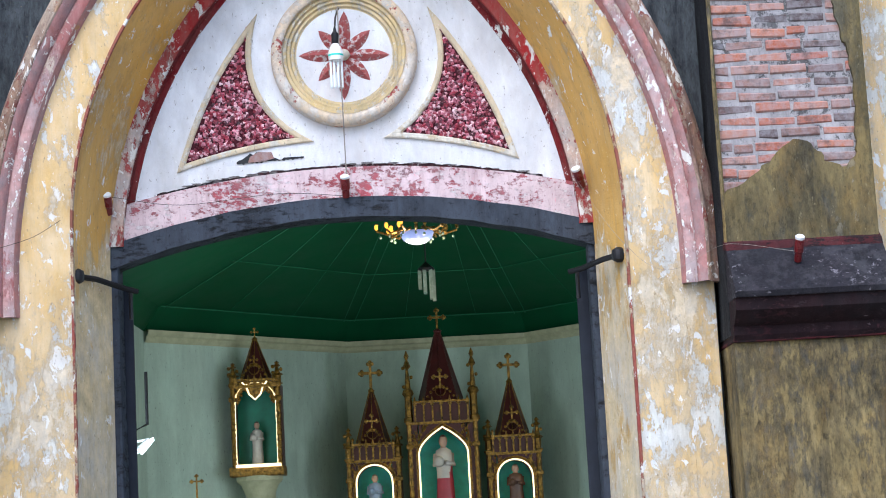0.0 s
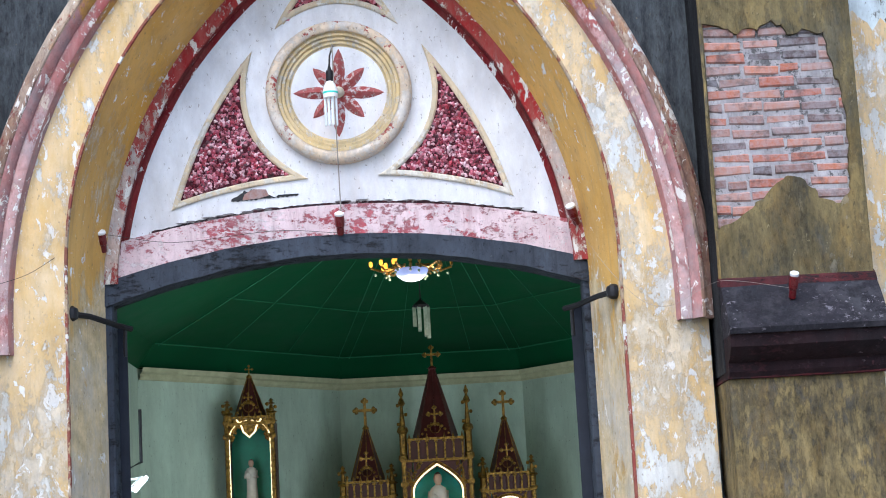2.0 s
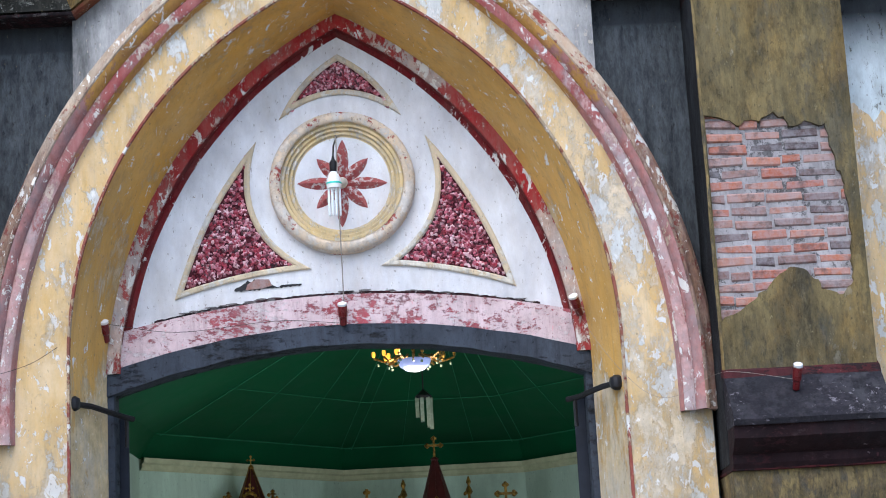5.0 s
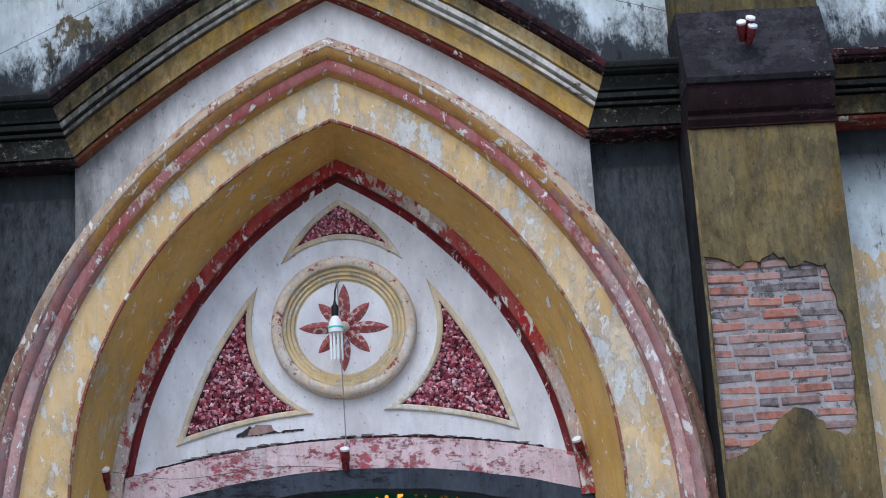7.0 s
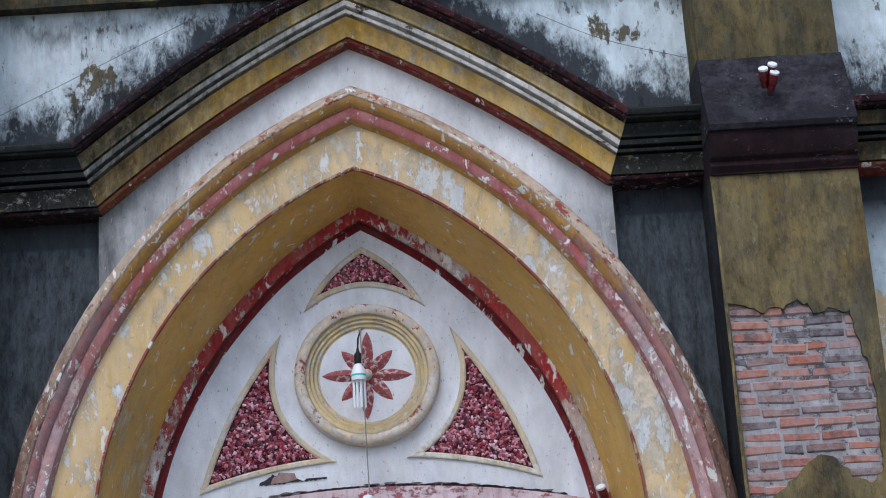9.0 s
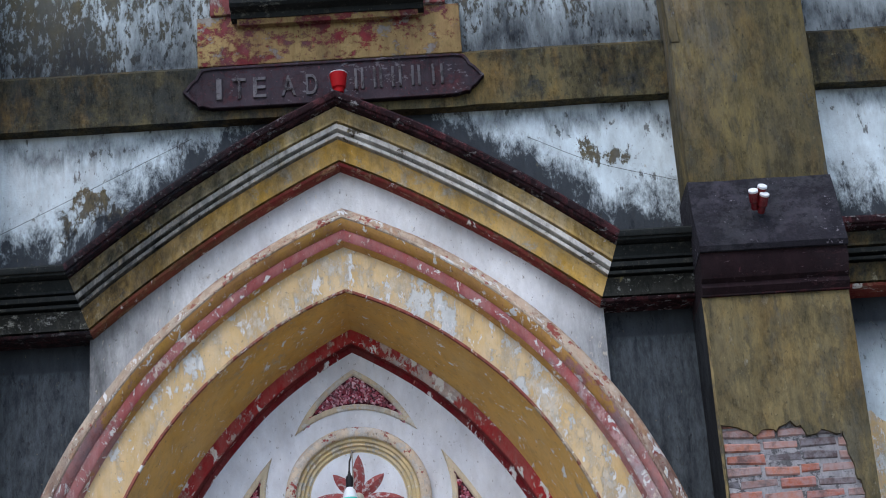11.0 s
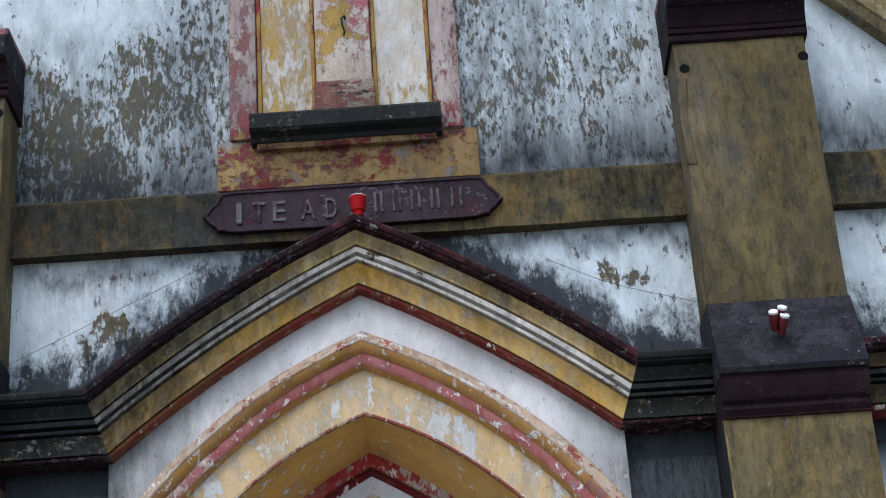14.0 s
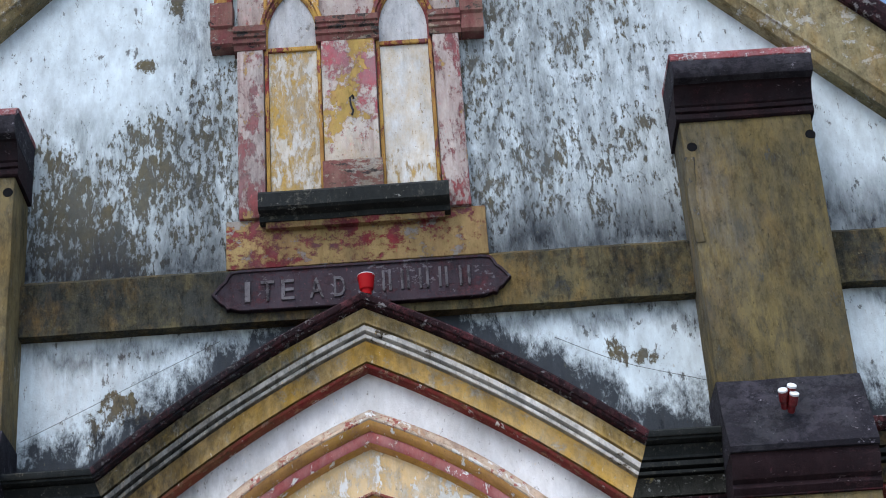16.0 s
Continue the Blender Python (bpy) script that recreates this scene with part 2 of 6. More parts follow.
M_spandrel = weathered("white spandrel plaster", (0.80, 0.81, 0.82), (0.42, 0.36, 0.27), 0.12, 6.0, 0.8, (0.30, 0.31, 0.28), 0.13, dirty=0.06, seed=3.0, run=0.05, grain=0.2,
                        stains=((0, 1.02, 2.2, 0.97, 0.7), (0, -3.4, -1.80, 0.97, 0.75)), films=((-2.6, -1.25, 4.6, 6.2, 0.55, (0.20, 0.21, 0.19)),),
                        worn=((-2.4, -1.2, 4.6, 6.2, 0.05),), mottle=0.12)
M_cream = weathered("cream over ochre arch paint", (0.68, 0.45, 0.175), (0.76, 0.63, 0.44), 0.44, 5.6, 1.9, (0.72, 0.735, 0.72), 0.35, 0.95, dirty=0.08, seed=2.0, edge=0.03, blend=0.75, haze=0.35, grain=0.15, run=0.3,
                  worn=((-5, 5, 0, 2.7, 0.01), (-5, -1.2, 2.8, 5.6, -0.03)), films=((-5, 5, 0.0, 3.1, 0.4, (0.42, 0.36, 0.26)),), mottle=0.1, flecks=0.16)
M_ochre = weathered("ochre reveal paint", (0.66, 0.37, 0.075), (0.70, 0.55, 0.32), 0.26, 3.4, 3.0, (0.60, 0.58, 0.53), 0.16, dirty=0.08, seed=5.0, edge=0.03, blend=0.3,
                    worn=((-5, 5, 0, 3.3, 0.14),), mottle=0.07, flecks=0.05)
M_pink = weathered("faded pink moulding paint", (0.34, 0.075, 0.072), (0.62, 0.36, 0.34), 0.40, 7.0, 1.7, (0.72, 0.60, 0.50), 0.30, 1.5, dirty=0.16, seed=8.0, edge=0.03, blend=0.5, haze=0.35, grain=0.25,
                   worn=((-5, 5, 0, 4.6, 0.09), (-5, 5, 5.2, 7, -0.06)), mottle=0.15, flecks=0.17)
M_cavetto = weathered("ochre cavetto paint worn to pink", (0.56, 0.32, 0.07), (0.50, 0.22, 0.20), 0.22, 6.0, 1.6, (0.66, 0.56, 0.42), 0.22, 1.4, dirty=0.15, seed=6.0, edge=0.03, blend=0.25, grain=0.2,
                      worn=((-5, 5, 0, 4.9, 0.22),), mottle=0.2, flecks=0.12)
# darker copy of the band's red: the return's shade is in the colour
M_fillet = weathered("red fillet paint with shade in it", (0.17, 0.012, 0.016), (0.40, 0.20, 0.16), 0.10, 9.0, 1.6, dirty=0.15, seed=12.0, flecks=0.06)
M_roll = weathered("peeling outer band", (0.66, 0.58, 0.47), (0.58, 0.36, 0.22), 0.40, 8.0, 1.2, (0.36, 0.075, 0.065), 0.34, 1.5, dirty=0.20, seed=9.0, blend=0.6, haze=0.35, grain=0.25,
                   stains=((2, 2.6, 4.5, 0.5, 0.2),), worn=((-5, 5, 0, 4.8, 0.05),), films=((-5, 5, 0, 4.9, 0.85, (0.20, 0.075, 0.075)), (-2.8, -1.4, 4.4, 6.4, 0.6, (0.20, 0.18, 0.15))), mottle=0.2, flecks=0.18)
M_bead = weathered("broken red edge line", (0.28, 0.065, 0.055), (0.60, 0.43, 0.25), 0.48, 5.0, 2.0, dirty=0.05, seed=10.0, flecks=0.15)
M_apron = weathered("ochre and red apron paint", (0.36, 0.26, 0.11), (0.24, 0.035, 0.04), 0.42, 5.0, 0.8, (0.30, 0.28, 0.25), 0.3, 1.6, dirty=0.3, seed=55.0, edge=0.02)
M_red = weathered("oxblood band paint", (0.38, 0.028, 0.03), (0.62, 0.46, 0.38), 0.37, 9.0, 2.0, (0.42, 0.11, 0.10), 0.25, dirty=0.12, seed=11.0, worn=((-5, 5, 3.2, 4.3, 0.07),), mottle=0.1, flecks=0.17)
M_lintel = weathered("pink washed lintel", (0.72, 0.58, 0.60), (0.46, 0.11, 0.13), 0.42, 6.0, 0.6, (0.74, 0.68, 0.69), 0.34, dirty=0.03, seed=13.0, mottle=0.15)
M_tymp = weathered("white tympanum plaster", (0.74, 0.755, 0.80), (0.62, 0.56, 0.46), 0.12, 7.0, 1.0, (0.58, 0.50, 0.38), 0.08, dirty=0.03, seed=17.0, run=0.03, edge=0.03, grain=0.2,
                    films=((-1.7, 0.8, 3.55, 4.05, 0.5, (0.50, 0.48, 0.45)), (-0.75, 0.1, 4.0, 4.6, 0.3, (0.66, 0.52, 0.46))), mottle=0.03)
M_trim = weathered("buff moulding paint", (0.70, 0.58, 0.40), (0.76, 0.69, 0.56), 0.48, 6.0, 1.0, (0.40, 0.05, 0.045), 0.12, 1.0, dirty=0.04, seed=19.0, mottle=0.1)
M_ring = weathered("buff rosette ring with red remnants", (0.72, 0.57, 0.40), (0.76, 0.66, 0.55), 0.46, 8.0, 1.0, (0.38, 0.06, 0.05), 0.27, 1.4, dirty=0.05, seed=20.0, blend=0.8, run=0.15, grain=0.2,
                    worn=((-0.2, 0.2, 4.2, 4.7, 0.02),), mottle=0.04)
M_mid = weathered("yellowed inner moulding paint", (0.66, 0.51, 0.26), (0.72, 0.63, 0.48), 0.46, 9.0, 1.0, dirty=0.05, seed=21.0, blend=0.5, grain=0.3, mottle=0.05)
M_hood = weathered("stained ochre hood mould", (0.66, 0.39, 0.06), (0.70, 0.58, 0.38), 0.34, 4.5, 0.8, (0.66, 0.60, 0.50), 0.20, 1.4, dirty=0.36, haze=0.2, streak=0.8, seed=23.0, blend=0.5, edge=0.03, grain=0.25,
                   stains=((0, -2.9, -1.5, 0.88, 0.4),), films=((-2.9, -0.7, 5.4, 7, 0.85, (0.085, 0.065, 0.03)),), mottle=0.38)
M_hoodup = weathered("sooty upper hood cove", (0.62, 0.40, 0.09), (0.68, 0.60, 0.45), 0.36, 4.5, 0.8, (0.66, 0.61, 0.52), 0.22, 1.4, dirty=0.42, haze=0.3, streak=0.8, seed=24.0, blend=0.7, edge=0.03, grain=0.25,
                     stains=((0, -2.9, -1.3, 0.9, 0.45),), films=((-2.9, -0.55, 5.4, 7.2, 0.95, (0.065, 0.075, 0.04)), (-0.55, 0.6, 6.2, 7.2, 0.6, (0.14, 0.12, 0.05))), mottle=0.6)
M_hoodpale = weathered("pale hood fillet", (0.72, 0.70, 0.65), (0.46, 0.34, 0.18), 0.26, 6.0, 0.7, (0.10, 0.085, 0.06), 0.22, dirty=0.34, streak=0.8, seed=25.0, edge=0.03, grain=0.3,
                       stains=((0, -2.9, -1.3, 0.88, 0.3),), films=((-2.9, -0.6, 5.4, 7.2, 0.95, (0.045, 0.055, 0.045)),), mottle=0.6)
M_hoodred = weathered("red hood edge", (0.20, 0.026, 0.026), (0.46, 0.24, 0.12), 0.36, 7.0, 1.0, (0.07, 0.03, 0.025), 0.26, dirty=0.35, seed=27.0, grain=0.3, edge=0.02,
                      films=((-2.9, -1.0, 5.0, 7.0, 0.9, (0.16, 0.09, 0.04)),), flecks=0.03)
M_capedge = weathered("red cap edge flaking to white", (0.24, 0.055, 0.06), (0.62, 0.57, 0.55), 0.42, 12.0, 0.5, (0.06, 0.05, 0.05), 0.2, dirty=0.2, seed=28.0, grain=0.3)
M_mould = weathered("black mould on cornice", (0.022, 0.025, 0.025), (0.20, 0.19, 0.14), 0.20, 6.0, 0.4, (0.30, 0.30, 0.27), 0.16, 2.0, dirty=0.4, seed=29.0, edge=0.04, grain=0.3, haze=0.04, run=0.1)
M_mouldchip = weathered("chipped black cornice cove", (0.026, 0.027, 0.024), (0.58, 0.56, 0.47), 0.36, 4.5, 0.6, (0.26, 0.21, 0.09), 0.25, 1.4, dirty=0.34, seed=30.0, edge=0.02, grain=0.2, haze=0.08, run=0.15)
M_coping = weathered("dark maroon coping", (0.028, 0.015, 0.018), (0.125, 0.032, 0.038), 0.46, 8.0, 0.7, (0.36, 0.34, 0.34), 0.34, 2.4, dirty=0.45, seed=31.0, grain=0.35, edge=0.02, haze=0.1, mottle=0.6,
                     stains=((0, -2.9, -0.9, 0.9, 0.4),))
M_capital = weathered("worn maroon and buff capital paint", (0.17, 0.045, 0.05), (0.38, 0.30, 0.21), 0.36, 7.0, 0.5, (0.03, 0.03, 0.035), 0.34, 1.2, dirty=0.4, seed=33.0, blend=0.3)
M_strip = weathered("ochre and red window edging", (0.52, 0.34, 0.085), (0.27, 0.05, 0.045), 0.40, 6.0, 2.5, (0.58, 0.52, 0.44), 0.2, 1.5, dirty=0.15, seed=34.0, blend=0.4)
M_butt = weathered("mouldy ochre buttress render", (0.225, 0.172, 0.062), (0.105, 0.092, 0.056), 0.40, 4.4, 2.6, (0.135, 0.135, 0.115), 0.24, 1.4, dirty=0.36, streak=0.7, seed=37.0, edge=0.05, haze=0.4, run=0.5, blend=0.55, grain=0.3,
                   films=((-5, 5, 6.2, 9, 0.55, (0.085, 0.080, 0.055)), (-5, 1.95, 6.8, 8.0, 0.5, (0.20, 0.20, 0.20))), mottle=0.6, rust=0.18)
M_buttmid = weathered("ochre middle buttress render", (0.27, 0.205, 0.088), (0.17, 0.145, 0.085), 0.40, 5.0, 2.2, (0.36, 0.32, 0.23), 0.22, 1.6, dirty=0.40, streak=0.8, seed=38.0, edge=0.04, haze=0.3, blend=0.5, grain=0.3,
                      films=((-5, 5, 2.9, 5.6, 0.6, (0.10, 0.088, 0.05)),), stains=((2, 3.05, 3.35, 0.6, 0.3),), mottle=0.6, rust=0.25)
M_side = weathered("near-black flank", (0.035, 0.038, 0.042), (0.018, 0.019, 0.022), 0.5, 3.0, 2.5, (0.09, 0.09, 0.09), 0.14, dirty=0.4, seed=83.0, edge=0.05)
M_redline = weathered("faded red edge line", (0.085, 0.018, 0.02), (0.03, 0.014, 0.016), 0.45, 9.0, 0.5, (0.28, 0.15, 0.14), 0.2, dirty=0.45, seed=85.0)
M_scar = weathered("bare grey undercoat", (0.24, 0.23, 0.23), (0.12, 0.10, 0.09), 0.4, 9.0, dirty=0.2, seed=81.0)
M_scarstrip = weathered("worn grey and ochre strip", (0.13, 0.105, 0.055), (0.24, 0.23, 0.21), 0.30, 10.0, 2.0, (0.06, 0.06, 0.06), 0.3, dirty=0.3, seed=82.0)
# black colour that stands for the shade inside the putlog holes
M_holeshade = plain("black painted as a hole's shade", (0.006, 0.006, 0.007), 0.95)
M_buttlow = weathered("streaked lower buttress render", (0.38, 0.285, 0.12), (0.17, 0.135, 0.075), 0.42, 10.0, 2.2, (0.40, 0.38, 0.35), 0.18, 0.9, dirty=0.42, streak=1.0, seed=39.0, edge=0.03, haze=0.35, blend=0.7, run=0.6, grain=0.35,
                      films=((-5, 5, 0, 2.6, 0.6, (0.10, 0.09, 0.06)),), mottle=0.65, rust=0.3)
M_weather = weathered("damp dark weathering slab", (0.022, 0.020, 0.026), (0.055, 0.050, 0.062), 0.45, 6.0, 0.8, (0.26, 0.24, 0.27), 0.24, 4.0, dirty=0.35, seed=41.0, edge=0.04)
M_maroon = weathered("maroon bed moulding", (0.018, 0.010, 0.012), (0.058, 0.020, 0.024), 0.32, 7.0, 0.4, (0.26, 0.20, 0.21), 0.18, dirty=0.45, seed=43.0)
M_frieze = weathered("lichened frieze band", (0.175, 0.142, 0.062), (0.065, 0.066, 0.052), 0.45, 4.0, 0.9, (0.34, 0.31, 0.20), 0.16, dirty=0.42, seed=47.0, edge=0.04, haze=0.3, blend=0.5, grain=0.3,
                     films=((-5, 5, 7.2, 7.6, 0.95, (0.022, 0.024, 0.022)), (-5, -1.0, 6.9, 7.6, 0.6, (0.05, 0.055, 0.05))), mottle=0.85, rust=0.35)
M_rake = weathered("pale lichened gable band", (0.40, 0.35, 0.21), (0.22, 0.17, 0.07), 0.42, 6.0, 1.0, (0.56, 0.55, 0.49), 0.32, 1.5, dirty=0.30, seed=48.0, edge=0.05, haze=0.3, blend=0.5, grain=0.3, mottle=0.6, rust=0.4)
M_niche = weathered("red and buff window surround", (0.50, 0.45, 0.41), (0.34, 0.085, 0.085), 0.40, 7.0, 2.0, (0.50, 0.34, 0.13), 0.24, 1.4, dirty=0.24, haze=0.25, seed=53.0, edge=0.015, grain=0.3, blend=0.1,
                    worn=((-5, 5, 7.4, 8.1, 0.06),), films=((-1.4, -0.9, 7.9, 9.2, 0.7, (0.24, 0.20, 0.19)),), mottle=0.35)
M_panel = weathered("yellow-white blind panel", (0.66, 0.69, 0.70), (0.56, 0.36, 0.09), 0.40, 11.0, 4.0, (0.34, 0.28, 0.20), 0.16, dirty=0.10, seed=59.0, haze=0.5, edge=0.03, grain=0.45, blend=0.35, run=0.25,
                    worn=((-5, -0.5, 7.8, 9.2, 0.035), (-0.5, 1, 8.5, 9.3, -0.14)), mottle=0.2, rust=0.15)
M_head = weathered("greyed lancet plaster", (0.56, 0.575, 0.59), (0.40, 0.36, 0.30), 0.24, 9.0, 1.4, (0.48, 0.42, 0.30), 0.2, dirty=0.12, seed=60.0, edge=0.03, grain=0.3)
M_plate = weathered("dark painted name board", (0.050, 0.042, 0.052), (0.115, 0.035, 0.042), 0.38, 8.0, 0.6, (0.19, 0.18, 0.20), 0.28, dirty=0.32, seed=61.0, grain=0.3, edge=0.04)
M_letter = weathered("greyed raised letter paint", (0.15, 0.14, 0.15), (0.07, 0.055, 0.06), 0.40, 14.0, dirty=0.2, seed=62.0)
M_mortar = weathered("lime mortar", (0.43, 0.41, 0.42), (0.16, 0.15, 0.15), 0.34, 9.0, dirty=0.12, seed=63.0)
M_flower = weathered("red flower paint flaking to white", (0.34, 0.045, 0.045), (0.66, 0.52, 0.50), 0.30, 9.0, dirty=0.05, seed=65.0, mottle=0.1)


def island_colours(name, ramp, rough, metal=0.0, per_object=False, smear=0.4, dark=0.75):
    """Pieces that differ in colour one from the other."""
    n = Nodes(name)
    n.coord = n.tree.nodes.new("ShaderNodeNewGeometry").outputs["Position"]
    if per_object:
        rnd = n.tree.nodes.new("ShaderNodeObjectInfo").outputs["Random"]
    else:
        rnd = n.tree.nodes.new("ShaderNodeNewGeometry").outputs["Random Per Island"]
    r = n.tree.nodes.new("ShaderNodeValToRGB")
    e = r.color_ramp.elements
    while len(e) < len(ramp):
        e.new(0.5)
    for k, (p, c) in enumerate(ramp):
        e[k].position, e[k].color = p, (*c, 1)
    n.put(r.inputs[0], rnd)
    t = n.noise(22, 8, 0.72)
    col = n.mix(n.ramp(t, 0.38, 0.58, 0.0, smear), r.outputs[0], (0.36, 0.36, 0.39))
    col = n.mix(n.ramp(n.noise(9, 8, 0.7, n.stretch(1, 1, 1, (5, 5, 5))), 0.52, 0.66, 0.0, dark), col, (0.07, 0.06, 0.06))
    return n.finish(col, rough, metal, n.noise(60, 6, 0.7), 0.7, 0.01)


M_brick = island_colours("weathered brick", [(0.0, (0.36, 0.105, 0.06)), (0.25, (0.44, 0.165, 0.095)), (0.42, (0.38, 0.21, 0.17)), (0.60, (0.06, 0.052, 0.058)), (0.72, (0.14, 0.085, 0.08)), (1.0, (0.34, 0.17, 0.13))], 0.92, per_object=True, smear=0.4)
M_grit = island_colours("crushed red glass grit", [(0.0, (0.46, 0.045, 0.085)), (0.24, (0.30, 0.020, 0.045)), (0.42, (0.04, 0.008, 0.014)), (0.66, (0.60, 0.16, 0.23)), (1.0, (0.92, 0.72, 0.76))], 0.35, smear=0.12, dark=0.25)
M_frame = weathered("slate-blue door frame paint", (0.060, 0.072, 0.095), (0.022, 0.022, 0.026), 0.30, 5.0, 0.4, (0.12, 0.13, 0.15), 0.14, dirty=0.3, seed=71.0, edge=0.03)
M_mull = weathered("cream and pink mullion paint", (0.62, 0.59, 0.52), (0.50, 0.12, 0.14), 0.34, 6.0, 1.3, (0.50, 0.36, 0.10), 0.36, 1.0, dirty=0.15, seed=73.0, haze=0.25, edge=0.02, grain=0.2, mottle=0.3,
                   worn=((-1, 0.2, 8.8, 9.3, 0.05),), films=((-1, 0.2, 8.1, 8.45, 0.6, (0.46, 0.32, 0.10)),))
M_iron = plain("painted slate-blue timber", (0.022, 0.026, 0.036), 0.8, vary=0.3, scale=6, bump=0.4)
M_black = plain("black iron", (0.02, 0.02, 0.023), 0.5, 0.6)
M_green = plain("green ceiling boards", (0.002, 0.056, 0.019), 0.6, vary=0.22, scale=1.2)
M_seam = plain("pale ceiling seam", (0.030, 0.15, 0.075), 0.6)
M_pale = weathered("pale green apse wall", (0.50, 0.62, 0.50), (0.36, 0.40, 0.32), 0.10, 2.0, 3.0, dirty=0.10, seed=90.0, edge=0.1, run=0.15, haze=0.3, blend=0.4, mottle=0.05)
M_cornice = plain("cream cornice paint", (0.44, 0.43, 0.27), 0.6)
M_floor = plain("floor tile", (0.28, 0.25, 0.22), 0.4)
M_gold = plain("tarnished gilding", (0.27, 0.145, 0.025), 0.38, 0.7, 0.9, 24.0, 0.9)
M_lacquer = plain("dark red lacquer", (0.060, 0.009, 0.008), 0.4, vary=0.3)
# brighter than the bare paint: the neon's glow is in this colour
M_teal = plain("teal niche paint raised for neon glow", (0.05, 0.58, 0.50), 0.5)
M_deepgreen = plain("deep green niche paint", (0.012, 0.20, 0.12), 0.5)
M_statue = plain("painted plaster figure", (0.52, 0.48, 0.42), 0.5)
M_bed = plain("dark red grit bed", (0.05, 0.006, 0.012), 0.7)
M_robe = plain("crimson painted robe", (0.36, 0.035, 0.05), 0.5)
M_brown = plain("brown painted habit", (0.10, 0.05, 0.03), 0.5)
M_blue = plain("grey-blue painted mantle", (0.25, 0.32, 0.42), 0.5)
M_skin = plain("painted plaster skin", (0.42, 0.27, 0.19), 0.5)
M_hair = plain("dark painted hair", (0.06, 0.035, 0.025), 0.5)
M_neon = glowing("warm white neon", (1.0, 0.80, 0.40), 0.95)
M_tube = glowing("cool fluorescent tube", (0.85, 0.95, 1.0), 7.0)
M_bulbglow = glowing("amber chandelier bulb", (1.0, 0.40, 0.04), 0.9)
M_bowl = glowing("lit opal bowl", (0.45, 0.52, 0.95), 0.10)
M_crystal = plain("dusty crystal", (0.20, 0.27, 0.21), 0.25)
M_white = plain("white plastic", (0.80, 0.81, 0.82), 0.35, vary=0.05)
M_lampred = plain("dark red plastic", (0.12, 0.008, 0.010), 0.3)
M_canred = plain("bright red plastic", (0.34, 0.004, 0.006), 0.6)
M_bulbwhite = plain("white lamp glass", (0.75, 0.80, 0.82), 0.15, vary=0.04)
M_wire = plain("grey cord", (0.30, 0.27, 0.24), 0.7)
M_darkwire = plain("dark cord", (0.05, 0.045, 0.04), 0.7)
# the teal reflection on the leaf is put into its base colour
M_leaf = plain("slate door paint tinted by teal reflection", (0.10, 0.22, 0.27), 0.3, vary=0.3)
M_ground = plain("unseen grey ground", (0.22, 0.21, 0.19), 0.9, scale=0.6)


# ---- mesh helpers ----
AX = -0.46          # the axis of the front
WALL = 11.0         # its main face


def mesh_of(bm, name, material, smooth=False):
    bmesh.ops.recalc_face_normals(bm, faces=bm.faces)
    me = bpy.data.meshes.new(name)
    bm.to_mesh(me)
    bm.free()
    for m in (material if isinstance(material, (list, tuple)) else (material,)):
        me.materials.append(m)
    for p in me.polygons:
        p.use_smooth = True
    if not smooth:
        me.set_sharp_from_angle(angle=radians(28))
    return me


def part(name, bm, material, parent=None, label="", smooth=False):
    ob = new(name, mesh_of(bm, name, material, smooth))
    ob.parent = parent
    if label:
        tagged(ob, label)
    return ob


def empty(name, label, category, kind="", group=""):
    return tagged(new(name), label, category, group, kind)


def box(bm, x0, x1, y0, y1, z0, z1, bevel=0.0):
    vs = [bm.verts.new((x, y, z)) for x in (x0, x1) for y in (y0, y1) for z in (z0, z1)]
    fs = [bm.faces.new([vs[i] for i in q]) for q in ((0, 1, 3, 2), (4, 6, 7, 5), (0, 4, 5, 1), (2, 3, 7, 6), (0, 2, 6, 4), (1, 5, 7, 3))]
    if bevel:
        es = list({e for f in fs for e in f.edges})
        bmesh.ops.bevel(bm, geom=es, offset=bevel, segments=2, affect="EDGES", profile=0.5)
    return bm


def roughen(bm, amp=0.005, step=0.16):
    """Cut long edges and shift the points a little, so that no line is dead straight."""
    for _ in range(5):
        long = [e for e in bm.edges if e.calc_length() > step * 1.6]
        if not long:
            break
        bmesh.ops.subdivide_edges(bm, edges=long, cuts=1, use_grid_fill=True)
    for v in bm.verts:
        w = Vector((v.co.x * 4.1, v.co.y * 4.1, v.co.z * 4.1))
        v.co += Vector((noise.noise(w), noise.noise(w + Vector((9, 0, 0))), noise.noise(w + Vector((0, 9, 0))))) * amp
        v.co += Vector((noise.noise(w * 5), noise.noise(w * 5 + Vector((9, 0, 0))), noise.noise(w * 5 + Vector((0, 9, 0))))) * amp * 0.5
    return bm


def boxed(*a, bevel=0.0):
    return box(bmesh.new(), *a, bevel=bevel)


def arch_path(hw, c, zc, foot, n=40):
    """A two-centred pointed arch, from its left foot over the point to its right foot: (u, z) about the axis."""
    r = hw + c
    top = math.acos(c / r)
    right = [(-c + r * math.cos(a), zc + r * math.sin(a)) for a in (top * i / n for i in range(n + 1))]
    path = ([(hw, foot)] if foot < zc - 0.01 else []) + right
    return [(-u, z) for u, z in path] + [(u, z) for u, z in reversed(path[:-1])]


